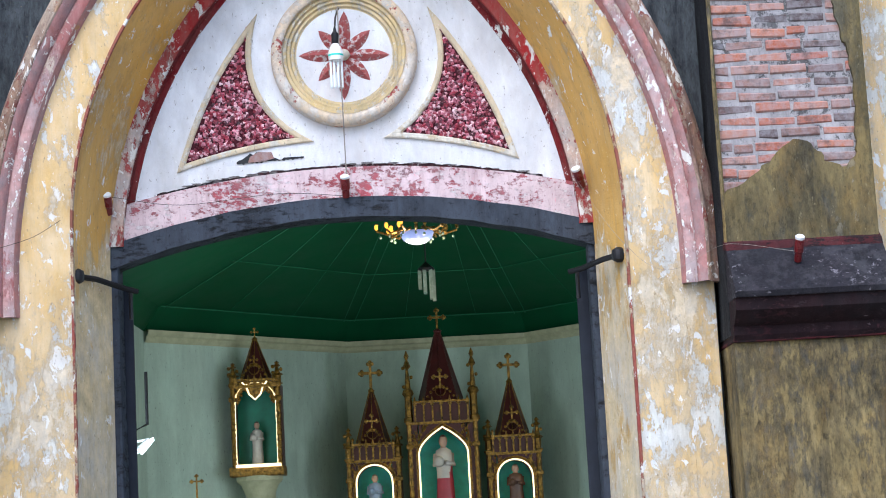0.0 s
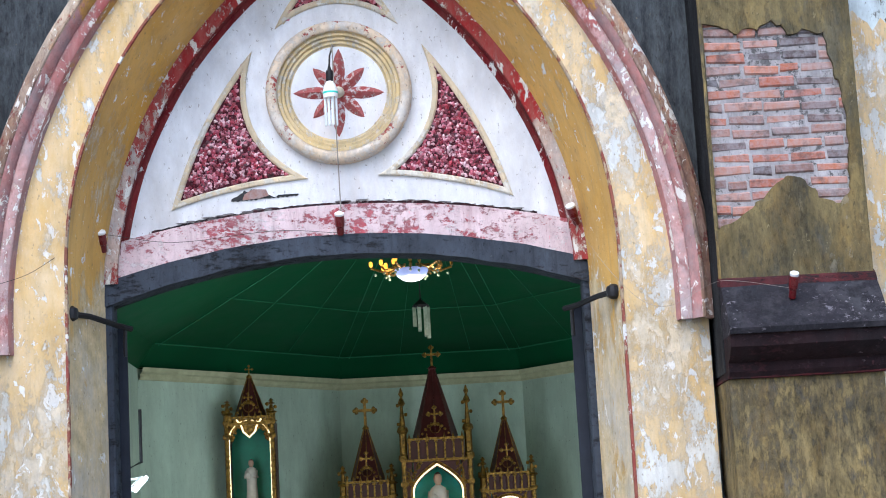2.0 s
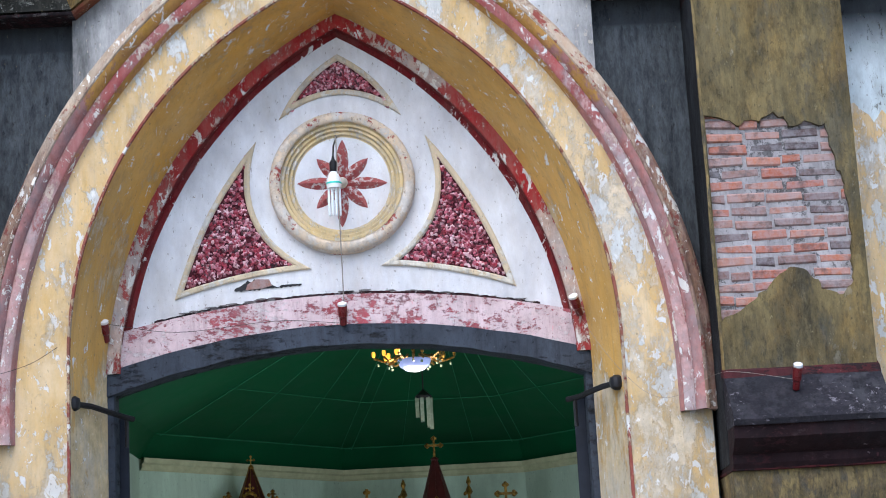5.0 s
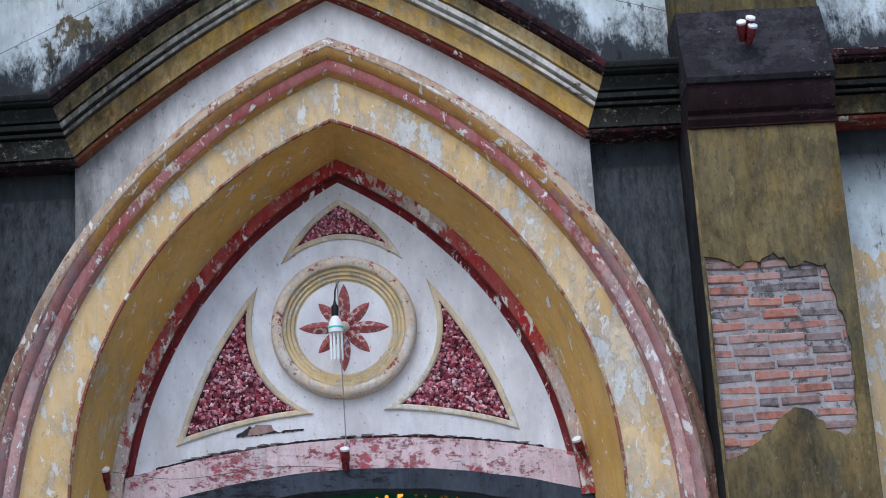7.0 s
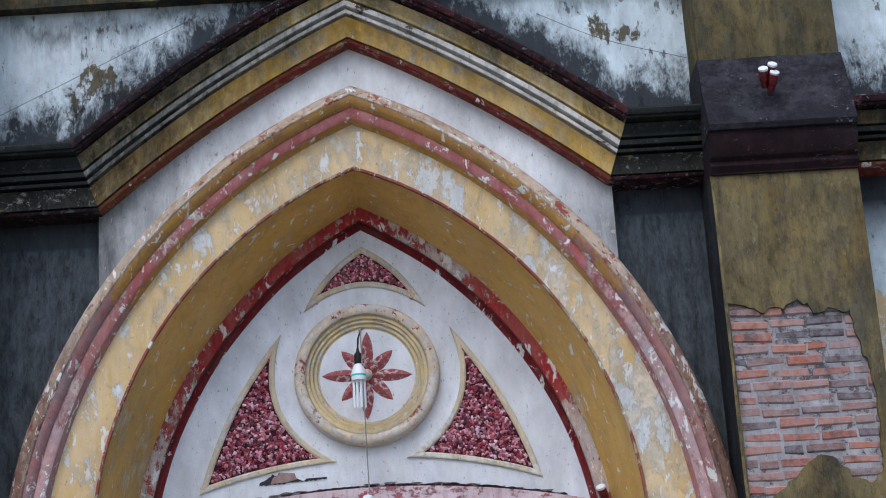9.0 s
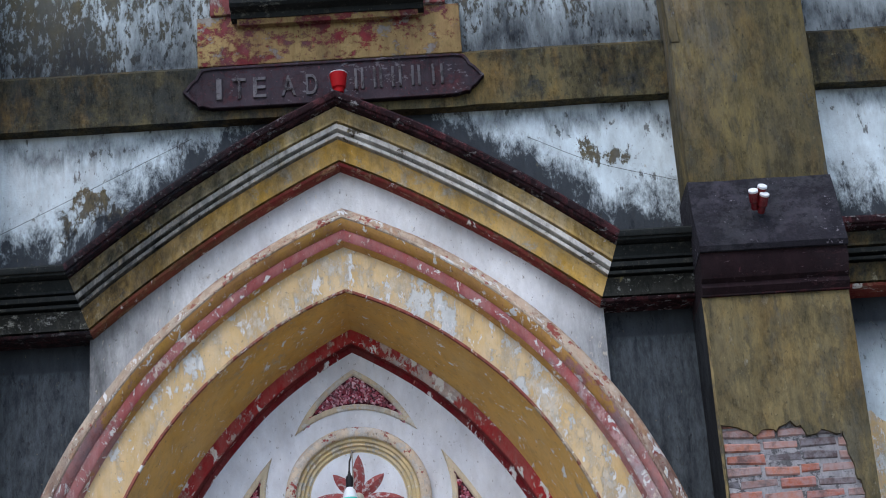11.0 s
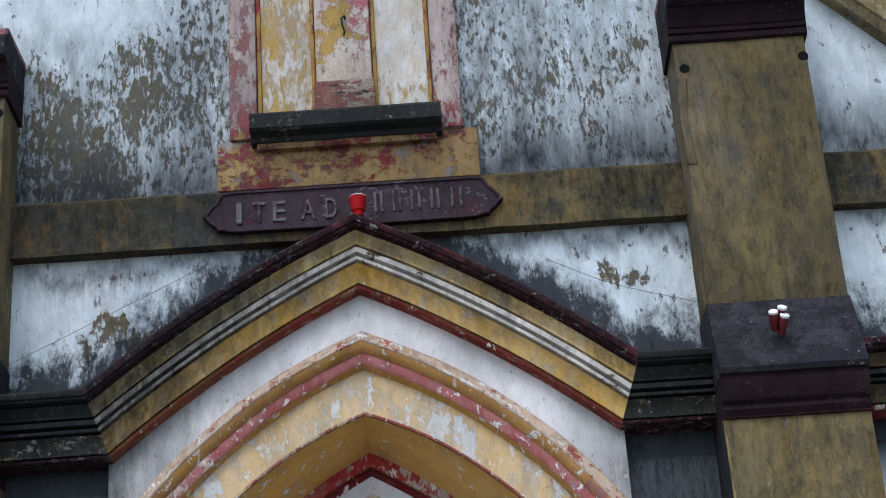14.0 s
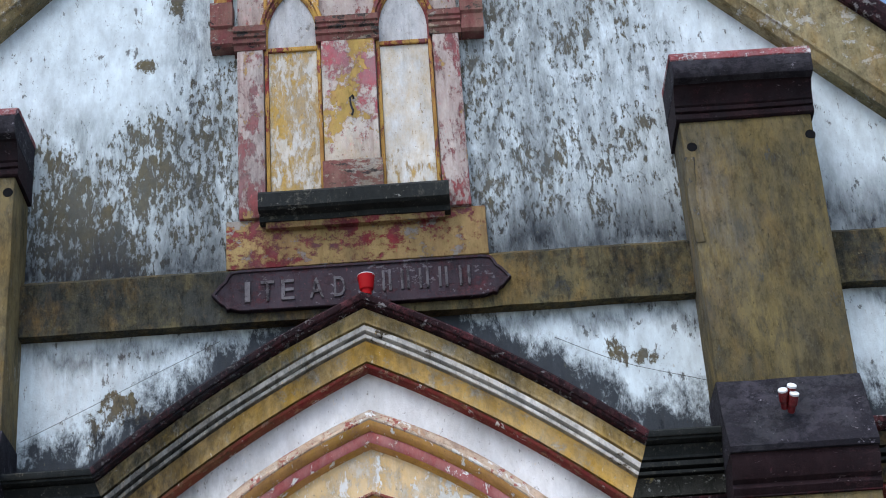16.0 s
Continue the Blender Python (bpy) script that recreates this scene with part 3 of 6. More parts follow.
def normals(path, closed=False):
    """Mitred outward normals of a path that runs left to right over the top."""
    out = []
    n = len(path)
    for i in range(n):
        a = path[i - 1] if i or closed else path[i]
        b = path[i]
        c = path[(i + 1) % n] if i < n - 1 or closed else path[i]
        d1 = Vector((b[0] - a[0], b[1] - a[1]))
        d2 = Vector((c[0] - b[0], c[1] - b[1]))
        d1 = (d1 if d1.length > 1e-9 else d2).normalized()
        d2 = (d2 if d2.length > 1e-9 else d1).normalized()
        n1, n2 = Vector((-d1.y, d1.x)), Vector((-d2.y, d2.x))
        m = (n1 + n2).normalized()
        out.append(m / max(0.35, m.dot(n1)))
    return out


def sweep(path, profile, wobble=0.0, bm=None, closed=False, ax=None, span=None):
    """Run a profile of (outward offset, y) along a path of (u, z) in the plane of the front; span: from and to which of its points."""
    bm = bm or bmesh.new()
    ax = AX if ax is None else ax
    rings = []
    stations = list(zip(path, normals(path, closed)))
    for (u, z), m in (stations[span[0]:span[1]] if span else stations):
        ring = []
        for o, y in profile:
            w = wobble * noise.noise(Vector((u * 2.1 + o * 3, z * 2.1, y * 5)))
            ring.append(bm.verts.new((ax + u + m.x * (o + w), y + w * 0.6, z + m.y * (o + w))))
        rings.append(ring)
    pairs = list(zip(rings, rings[1:])) + ([(rings[-1], rings[0])] if closed else [])
    for a, b in pairs:
        for i in range(len(a) - 1):
            bm.faces.new((a[i], a[i + 1], b[i + 1], b[i]))
    if not closed:
        for ring in (rings[0], rings[-1]):
            if len(ring) > 2:
                bm.faces.new(ring)
    return bm


def straight(profile, x0, x1, bm=None):
    """A moulding with a profile of (y, z), running along x."""
    bm = bm or bmesh.new()
    a = [bm.verts.new((x0, y, z)) for y, z in profile]
    b = [bm.verts.new((x1, y, z)) for y, z in profile]
    n = len(profile)
    for i in range(n):
        bm.faces.new((a[i], a[(i + 1) % n], b[(i + 1) % n], b[i]))
    bm.faces.new(a)
    bm.faces.new(list(reversed(b)))
    return bm


def prism(outline, y0, y1, bm=None):
    """An outline of (x, z), convex or not, with thickness from y0 (front) to y1."""
    bm = bm or bmesh.new()
    f = [bm.verts.new((x, y0, z)) for x, z in outline]
    b = [bm.verts.new((x, y1, z)) for x, z in outline]
    n = len(outline)
    for i in range(n):
        bm.faces.new((f[i], f[(i + 1) % n], b[(i + 1) % n], b[i]))
    bm.faces.new(f)
    bm.faces.new(list(reversed(b)))
    return bm


def lathe(bm, outline, centre, n=16):
    """Turn an outline of (radius, z) about an upright axis."""
    cx, cy, cz = centre
    rings = []
    for r, z in outline:
        rings.append([bm.verts.new((cx + r * math.cos(2 * math.pi * i / n), cy + r * math.sin(2 * math.pi * i / n), cz + z)) for i in range(n)])
    for a, b in zip(rings, rings[1:]):
        for i in range(n):
            bm.faces.new((a[i], a[(i + 1) % n], b[(i + 1) % n], b[i]))
    bm.faces.new(list(reversed(rings[0])))
    bm.faces.new(rings[-1])
    return bm


def tube(bm, pts, r, n=8):
    """A round bar through points."""
    rings = []
    pts = [Vector(p) for p in pts]
    for i, p in enumerate(pts):
        d = (pts[min(i + 1, len(pts) - 1)] - pts[max(i - 1, 0)]).normalized()
        s = d.cross(Vector((0, 0, 1)) if abs(d.z) < 0.9 else Vector((1, 0, 0))).normalized()
        t = s.cross(d)
        rings.append([bm.verts.new(p + r * (math.cos(2 * math.pi * k / n) * s + math.sin(2 * math.pi * k / n) * t)) for k in range(n)])
    for a, b in zip(rings, rings[1:]):
        for k in range(n):
            bm.faces.new((a[k], a[(k + 1) % n], b[(k + 1) % n], b[k]))
    bm.faces.new(list(reversed(rings[0])))
    bm.faces.new(rings[-1])
    return bm


# ---- setting: ground, front wall, nave and apse ----
# never in view; added to bounce daylight up onto the front
ground = tagged(part("ground", boxed(-1500, 1500, -1500, 1500, -0.3, 0.0), M_ground), "grey forecourt ground, unseen, added to bounce light", "ground", kind="structure")

HALF, GABLE = 4.7, 12.85


def front_wall():
    bm = bmesh.new()
    hole = arch_path(1.80, 1.0, 3.3, 0.0, 26)
    mid = len(hole) // 2
    edge = [(-HALF if i < mid else HALF if i > mid else 0.0, z) for i, (u, z) in enumerate(hole)]
    top = hole[mid][1]
    for y in (WALL, 11.62):
        h = [bm.verts.new((AX + u, y, z)) for u, z in hole]
        for i in range(len(hole) - 1):
            if i == mid - 1:
                e1, e2 = (-HALF, edge[i][1]), (-HALF, top)
            elif i == mid:
                e1, e2 = (HALF, top), (HALF, edge[i + 1][1])
            else:
                e1, e2 = edge[i], edge[i + 1]
            bm.faces.new([h[i], h[i + 1]] + [bm.verts.new((AX + u, y, z)) for u, z in (e2, e1)])
        tops = [(-HALF, top), (HALF, top), (HALF, GABLE - HALF), (0, GABLE), (-HALF, GABLE - HALF)]
        bm.faces.new([bm.verts.new((AX + u, y, z)) for u, z in tops])
    bmesh.ops.remove_doubles(bm, verts=bm.verts[:], dist=0.0002)
    return bm


wall_front = tagged(part("wall_front", front_wall(), M_wall), "peeling limewashed church front with black mould and bare ochre render", "wall", kind="structure")
for face in wall_front.data.polygons:
    face.use_smooth = False

IX = 0.05           # the axis of the nave
TOPZ = 4.24
CORNERS = [(-3.65, 11.62), (-3.65, 23.2), (-1.28, 26.0), (1.28, 26.0), (3.65, 23.2), (3.65, 11.62)]
APEX = (IX, 20.0, 5.87)
EAVES = TOPZ + 0.28      # the slopes rise from a steep green band
FILL_GAPS = [(13.6, 15.0), (17.0, 18.4), (20.2, 21.8)]      # unseen side openings added to light the nave: from, to


def nave_side(sign):
    """A side wall of the nave with three unseen openings added for fill lamps."""
    bm = bmesh.new()
    x0, x1 = IX + sign * 3.65, IX + sign * 4.0
    ys = [11.62] + [v for w in FILL_GAPS for v in w] + [23.25]
    for i in range(len(ys) - 1):
        if i % 2 == 0:
            box(bm, min(x0, x1), max(x0, x1), ys[i], ys[i + 1], 0, TOPZ + 0.15)
        else:
            box(bm, min(x0, x1), max(x0, x1), ys[i], ys[i + 1], 0, 1.2)
            box(bm, min(x0, x1), max(x0, x1), ys[i], ys[i + 1], 3.6, TOPZ + 0.15)
    return bm


tagged(part("wall_west", nave_side(-1), M_pale), "pale green plastered nave wall", "wall", kind="structure")
tagged(part("wall_east", nave_side(1), M_pale), "pale green plastered nave wall", "wall", kind="structure")


def apse_wall(i):
    (xa, ya), (xb, yb) = CORNERS[i], CORNERS[i + 1]
    d = Vector((xb - xa, yb - ya)).normalized()
    nrm = Vector((-d.y, d.x)) * 0.3
    bm = bmesh.new()
    quad = [(xa, ya), (xb, yb), (xb + nrm.x, yb + nrm.y), (xa + nrm.x, ya + nrm.y)]
    lo = [bm.verts.new((IX + x, y, 0)) for x, y in quad]
    hi = [bm.verts.new((IX + x, y, TOPZ + 0.15)) for x, y in quad]
    for k in range(4):
        bm.faces.new((lo[k], lo[(k + 1) % 4], hi[(k + 1) % 4], hi[k]))
    bm.faces.new(lo)
    bm.faces.new(hi)
    return bm


for i, side in ((1, "wall_apse_1"), (2, "wall_apse_2"), (3, "wall_apse_3")):
    tagged(part(side, apse_wall(i), M_pale), "pale green plastered apse wall with damp smudges", "wall", kind="structure")
tagged(part("floor", boxed(IX - 4, IX + 4, 11.0, 26.4, 0.0, 0.08), M_floor), "tiled floor of the nave", "floor", kind="structure")


def ceiling():
    """Sloping boards over the apse on a steep band that springs from the wall."""
    bm = bmesh.new()
    apex = bm.verts.new(APEX)
    front = bm.verts.new((IX, 11.55, APEX[2]))
    inset = [(x * 0.94, 11.55 if i in (0, 5) else 20 + (y - 20) * 0.96) for i, (x, y) in enumerate(CORNERS)]
    c = [bm.verts.new((IX + x, y, EAVES)) for x, y in inset]
    low = [bm.verts.new((IX + x, y, TOPZ)) for x, y in CORNERS]
    for i in range(5):
        bm.faces.new((low[i], low[i + 1], c[i + 1], c[i]))
    for i in (1, 2, 3):
        bm.faces.new((c[i], c[i + 1], apex))
    bm.faces.new((c[0], c[1], apex, front))
    bm.faces.new((c[4], c[5], front, apex))
    bmesh.ops.recalc_face_normals(bm, faces=bm.faces)
    return bm


tagged(part("ceiling", ceiling(), M_green), "green boarded ceiling folded over the apse", "ceiling", kind="structure")

# ---- the portal ----
portal = empty("portal", "weathered pointed church portal with ochre reveal and pink outer moulding", "portal", "structure")
A_RED = arch_path(1.63, 0.88, 3.41, 0.0)
A_PINK = arch_path(1.95, 1.20, 3.15, 2.95)
A_BACK = arch_path(1.49, 1.19, 3.27, 0.0)


def between(p, q, y0, y1, n=1):
    """A skin between two arch paths with the same number of points."""
    bm = bmesh.new()
    rows = []
    for k in range(n + 1):
        f = k / n
        rows.append([bm.verts.new((AX + a[0] * (1 - f) + b[0] * f, y0 * (1 - f) + y1 * f, a[1] * (1 - f) + b[1] * f)) for a, b in zip(p, q)])
    for a, b in zip(rows, rows[1:]):
        for i in range(len(a) - 1):
            bm.faces.new((a[i], a[i + 1], b[i + 1], b[i]))
    return bm


A_PINK_LONG = arch_path(1.95, 1.20, 3.15, 0.0)
A_OUT_LONG = arch_path(2.02, 1.15, 3.2, 0.0)
part("archivolt", between(A_RED, A_PINK_LONG, 10.85, 10.85, 3), M_cream, portal)
part("archivolt_side", between(A_OUT_LONG, A_PINK_LONG, 11.02, 10.85), M_cream, portal)
part("reveal", between(A_RED, A_BACK, 10.853, 11.36, 4), M_ochre, portal)
part("edge_bead", sweep(A_RED, [(-0.004, 10.87), (-0.008, 10.855), (-0.003, 10.842), (0.011, 10.842), (0.016, 10.86)], 0.006), M_bead, portal)
part("moulding_step", sweep(arch_path(1.95, 1.20, 3.15, 2.95), [(-0.010, 10.855), (0.012, 10.795), (0.03, 10.86)]), M_cavetto, portal)
part("outer_moulding", sweep(arch_path(1.95, 1.20, 3.15, 2.95), [(0.012, 10.86), (0.012, 10.800), (0.022, 10.792), (0.05, 10.786), (0.074, 10.789), (0.08, 10.795)], 0.008), M_pink, portal)
part("outer_cavetto", sweep(arch_path(1.95, 1.20, 3.15, 2.95), [(0.08, 10.795), (0.084, 10.785), (0.095, 10.765), (0.112, 10.748), (0.130, 10.740)], 0.007), M_cavetto, portal)
part("outer_roll", sweep(arch_path(1.95, 1.20, 3.15, 2.95), [(0.130, 10.740), (0.137, 10.732), (0.148, 10.733), (0.156, 10.742), (0.160, 10.80)], 0.007), M_roll, portal)
part("outer_band", sweep(arch_path(1.95, 1.20, 3.15, 2.95), [(0.160, 10.80), (0.185, 10.803), (0.215, 10.818), (0.236, 10.85), (0.24, 11.02)], 0.010), M_roll, portal)
pier = bmesh.new()
for s in (-1, 1):
    box(pier, AX + min(s * 1.9, s * 2.13), AX + max(s * 1.9, s * 2.13), 10.853, 11.02, 0, 2.96)
part("pier", pier, M_cream, portal)


def clipped(path, foot):
    """The part of an arch path above a level."""
    keep = [p for p in path if p[1] > foot + 0.02]
    return [(keep[0][0], foot)] + keep + [(keep[-1][0], foot)]


part("inner_band", sweep(clipped(A_BACK, 3.42), [(0.03, 11.34), (0.0, 11.332), (-0.050, 11.330), (-0.070, 11.336), (-0.076, 11.352)], 0.005), M_red, portal)
# the recess under the red band gets its shade from paint
part("inner_fillet", sweep(clipped(A_BACK, 3.60), [(-0.075, 11.345), (-0.080, 11.405), (-0.092, 11.408), (-0.110, 11.414), (-0.118, 11.44)], 0.004), M_fillet, portal, "red fillet painted darker for its shade")
part("tympanum", prism([(AX + u * 0.99, z) for u, z in clipped(A_BACK, 3.60)], 11.42, 11.6), M_tymp, portal)
spandrel = bmesh.new()
for s in (-1, 1):
    outer = [p for p in arch_path(2.10, 1.20, 3.15, 2.95, 30) if p[0] * s >= -1e-6 and abs(p[0]) <= 1.60]
    outer = sorted(outer, key=lambda p: abs(p[0]))
    for (ua, za), (ub, zb) in zip(outer, outer[1:]):
        ha, hb = (6.66 - 0.48 * abs(u) - 0.113 * u * u for u in (ua, ub))
        spandrel.faces.new([spandrel.verts.new((AX + u, 10.90, z)) for u, z in ((ua, za), (ub, zb), (ub, hb), (ua, ha))])
    ue, ze = outer[-1]
    he = 6.66 - 0.48 * abs(ue) - 0.113 * ue * ue
    spandrel.faces.new([spandrel.verts.new((AX + ue, y, z)) for y, z in ((10.90, ze), (10.90, he), (11.01, he), (11.01, ze))])
part("spandrel", spandrel, M_spandrel, portal)


def bow(u, mid, end, half=1.47):
    return end + (mid - end) * (1 - (u / half) ** 2)


def curved_bar(low, high, y0, y1, half, n=24, wob=0.0):
    bm = bmesh.new()
    rings = []
    for i in range(n + 1):
        u = -half + 2 * half * i / n
        w = wob * noise.noise(Vector((u * 5, 3, 1)))
        rings.append([bm.verts.new((AX + u, y, z)) for y, z in ((y0, bow(u, *low) + w), (y0, bow(u, *high) + w * 0.5), (y1, bow(u, *high)), (y1, bow(u, *low)))])
    for a, b in zip(rings, rings[1:]):
        for k in range(4):
            bm.faces.new((a[k], a[(k + 1) % 4], b[(k + 1) % 4], b[k]))
    bm.faces.new(rings[0])
    bm.faces.new(rings[-1])
    return bm


part("lintel", curved_bar((3.655, 3.43), (3.85, 3.665), 11.36, 11.58, 1.42), M_lintel, portal)

door_frame = empty("door_frame", "slate-blue painted timber door frame with a cambered head", "door frame", "structure")
part("head", curved_bar((3.535, 3.29), (3.66, 3.44), 11.35, 11.56, 1.5, wob=0.014), M_frame, door_frame)
for s in (-1, 1):
    part("jamb", roughen(boxed(AX + s * 1.51 - 0.06, AX + s * 1.51 + 0.06, 11.37, 11.57, 0, 3.36, bevel=0.008)), M_frame, door_frame)

# ---- hood mould and cornices ----
def hood_path(z0, b, c, end, n=14):
    right = [(end * i / n, z0 - b * end * i / n - c * (end * i / n) ** 2) for i in range(n + 1)]
    return [(-u, z) for u, z in reversed(right)] + right[1:]


hood = empty("hood_mould", "stained ochre and white hood mould pointed over the portal", "hood mould", "structure")
RUN = hood_path(6.60, 0.48, 0.113, 1.575)
INNER = [(-2.32, RUN[0][1] - 0.005)] + RUN + [(2.2, RUN[-1][1] - 0.005)]
MID = (1, len(INNER) - 1)
EDGE = [(-0.004, 11.02), (-0.004, 10.81), (0.0, 10.80), (0.016, 10.79), (0.02, 10.80)]
LOWER = [(0.02, 10.84), (0.03, 10.84), (0.034, 10.80), (0.05, 10.797), (0.085, 10.785), (0.12, 10.76), (0.135, 10.74), (0.14, 10.78), (0.15, 10.80)]
PALE = [(0.15, 10.80), (0.152, 10.725), (0.170, 10.72), (0.174, 10.79), (0.190, 10.79), (0.196, 10.715), (0.225, 10.71), (0.23, 10.8)]
UPPER = [(0.23, 10.8), (0.244, 10.77), (0.248, 10.725), (0.265, 10.725), (0.30, 10.705), (0.32, 10.68), (0.326, 10.70), (0.326, 10.8)]
TOP = [(0.326, 10.8), (0.330, 10.70), (0.336, 10.632), (0.350, 10.630), (0.352, 10.612), (0.362, 10.606), (0.385, 10.603), (0.392, 10.612), (0.398, 10.615), (0.41, 10.66), (0.44, 10.80), (0.47, 11.02)]
for name, prof, mat in (("edge_fillet", EDGE, M_hoodred), ("lower_cove", LOWER, M_hood), ("pale_fillet", PALE, M_hoodpale), ("upper_cove", UPPER, M_hoodup), ("coping", TOP, M_coping)):
    part(name, sweep(INNER, prof, 0.004, span=MID), mat, hood)
for s in (-1, 1):
    ends = (0, 2) if s < 0 else (len(INNER) - 2, len(INNER))
    c = empty("cornice", "blackened moulded string cornice beside the portal hood", "cornice", "structure")
    for name, prof, mat in (("edge_fillet", EDGE, M_coping), ("lower_cove", LOWER, M_mouldchip), ("middle_fillet", PALE, M_mould), ("upper_cove", UPPER, M_mould), ("coping", TOP, M_mould)):
        part(name, sweep(INNER, prof, 0.006, span=ends), mat, c)
    far = [(s * 3.0, INNER[0][1]), (s * HALF, INNER[0][1])]
    far = far if s > 0 else far[::-1]
    c = empty("cornice", "stained ochre moulded string cornice outside the buttress", "cornice", "structure")
    for name, prof, mat in (("edge_fillet", EDGE, M_hoodred), ("lower_cove", LOWER, M_frieze), ("middle_fillet", PALE, M_mould), ("upper_cove", UPPER, M_frieze), ("coping", TOP, M_coping)):
        part(name, sweep(far, prof, 0.006), mat, c)

for a, b in ((-2.32, 2.2), (3.0, HALF), (-HALF, -3.1)):
    f = part("frieze", roughen(straight([(11.02, 7.02), (10.90, 7.02), (10.90, 7.40), (11.02, 7.48)], AX + a, AX + b), 0.006), M_frieze)
    tagged(f, "lichen-stained projecting frieze band across the front", "frieze", kind="structure")

for s in (-1, 1):
    r = empty("gable_rake", "ochre stained raking band with dark coping along the gable", "gable", "structure")
    rake = [(0.0, 11.955), (s * HALF, 11.955 - HALF)]
    rake = rake if s > 0 else rake[::-1]
    part("band", sweep(rake, [(0.0, 11.02), (0.0, 10.875), (0.012, 10.865), (0.05, 10.845), (0.062, 10.825), (0.075, 10.825), (0.08, 10.85), (0.50, 10.85), (0.50, 11.02)], 0.008), M_rake, r)
    part("coping", sweep(rake, [(0.50, 11.05), (0.50, 10.80), (0.56, 10.76), (0.62, 10.76), (0.66, 10.80), (0.66, 11.65)]), M_coping, r)

# ---- buttresses ----
def buttress(s):
    b = empty("buttress", "stepped church buttress in mouldy ochre render with dark weathered offsets", "buttress", "structure", "buttresses of the front")
    x0, x1 = sorted((AX + s * (2.165 if s > 0 else 2.265), AX + s * (3.05 if s > 0 else 3.15)))
    dz = 0.0 if s > 0 else -0.08
    o = 0.02
    part("upper_shaft", roughen(boxed(x0 + 0.004, x1 - 0.004, 10.60, 11.02, 6.15, 8.15 + dz, bevel=0.012)), M_butt if s > 0 else M_buttmid, b)
    cap = [(11.02, 8.14), (10.585, 8.14), (10.572, 8.15), (10.572, 8.185), (10.585, 8.19), (10.585, 8.20), (10.565, 8.205), (10.565, 8.235), (10.575, 8.24), (10.56, 8.25), (10.545, 8.30), (10.50, 8.36), (10.47, 8.37), (11.02, 8.37)]
    part("cap_bed", roughen(straight([(y, z + dz) for y, z in cap], x0 - o, x1 + o), 0.004), M_maroon, b)
    cap = [(11.02, 8.365), (10.46, 8.365), (10.42, 8.375), (10.405, 8.40), (10.40, 8.45), (10.405, 8.50), (10.425, 8.55), (10.46, 8.585), (10.52, 8.60), (11.02, 8.62)]
    part("cap_slab", roughen(straight([(y, z + dz) for y, z in cap], x0 - o - 0.003, x1 + o + 0.003), 0.006), M_weather, b)
    cap = [(11.0, 8.60), (10.50, 8.588), (10.41, 8.50), (10.402, 8.51), (10.412, 8.545), (10.45, 8.592), (10.50, 8.615), (11.0, 8.64)]
    part("cap_edge", roughen(straight([(y, z + dz) for y, z in cap], x0 - o - 0.006, x1 + o + 0.006), 0.007), M_capedge, b, "red cap edge flaking to white")
    part("offset", roughen(straight([(11.02, 5.70), (10.415, 5.70), (10.40, 5.73), (10.60, 6.24), (11.02, 6.24)], x0 - 0.006, x1 + 0.006)), M_weather, b)
    part("bed_moulding", roughen(straight([(11.02, 5.46), (10.53, 5.46), (10.50, 5.50), (10.51, 5.53), (10.48, 5.55), (10.44, 5.63), (10.44, 5.705), (11.02, 5.705)], x0 - 0.003, x1 + 0.003)), M_maroon, b)
    if s > 0:
        part("middle_core", boxed(x0 + 0.003, x1 - 0.003, 10.580, 11.02, 3.05, 5.47), M_mortar, b)
    else:
        part("middle_shaft", roughen(boxed(x0, x1, 10.55, 11.02, 3.05, 5.47, bevel=0.012)), M_butt, b)
    part("offset", roughen(straight([(11.02, 2.79), (10.30, 2.79), (10.29, 2.82), (10.56, 3.15), (11.02, 3.15)], x0 - 0.006, x1 + 0.006)), M_weather, b)
    part("bed_moulding", roughen(straight([(11.02, 2.56), (10.47, 2.56), (10.45, 2.59), (10.45, 2.64), (10.40, 2.66), (10.33, 2.72), (10.32, 2.795), (11.02, 2.795)], x0 - 0.003, x1 + 0.003)), M_maroon, b)
    for y, z in ((10.468, 2.553), (10.528, 5.453)):
        part("foot_fillet", roughen(boxed(x0 - 0.006, x1 + 0.006, y, 11.0, z, z + 0.022, bevel=0.005), 0.004), M_redline, b, "faded red fillet")
    part("upper_fillet", roughen(straight([(10.60, 3.10), (10.505, 3.083), (10.525, 3.125), (10.60, 3.17)], x0 - 0.009, x1 + 0.009), 0.004), M_redline, b, "faded red fillet")
    part("lower_shaft", roughen(boxed(x0, x1, 10.50, 11.02, 0.0, 2.57, bevel=0.012)), M_buttlow, b)
    # solid black discs in place of holes, their inner shade painted
    for dx, z in ((0.062 if s > 0 else 0.045, 7.945), (0.855, 7.985)):
        hole = bmesh.new()
        x = (x0 + dx) if s > 0 else (x1 - dx)
        lathe(hole, [(0.034, -0.02), (0.038, 0.0), (0.034, 0.02)], (0, 0, 0), 12)
        hole.transform(Matrix.Translation((x, 10.616, z)) @ Matrix.Rotation(radians(90), 4, "X"))
        part("putlog_disc", hole, M_holeshade, b, "black disc painted as a round hole's shade")
    if s > 0:
        part("worn_strip", roughen(boxed(x0 - 0.004, x0 + 0.055, 10.590, 10.64, 7.22, 7.87, bevel=0.01), 0.018, 0.06), M_scarstrip, b, "pale worn strip of render at the arris")
    return b


buttress_right = buttress(1)
buttress_left = buttress(-1)


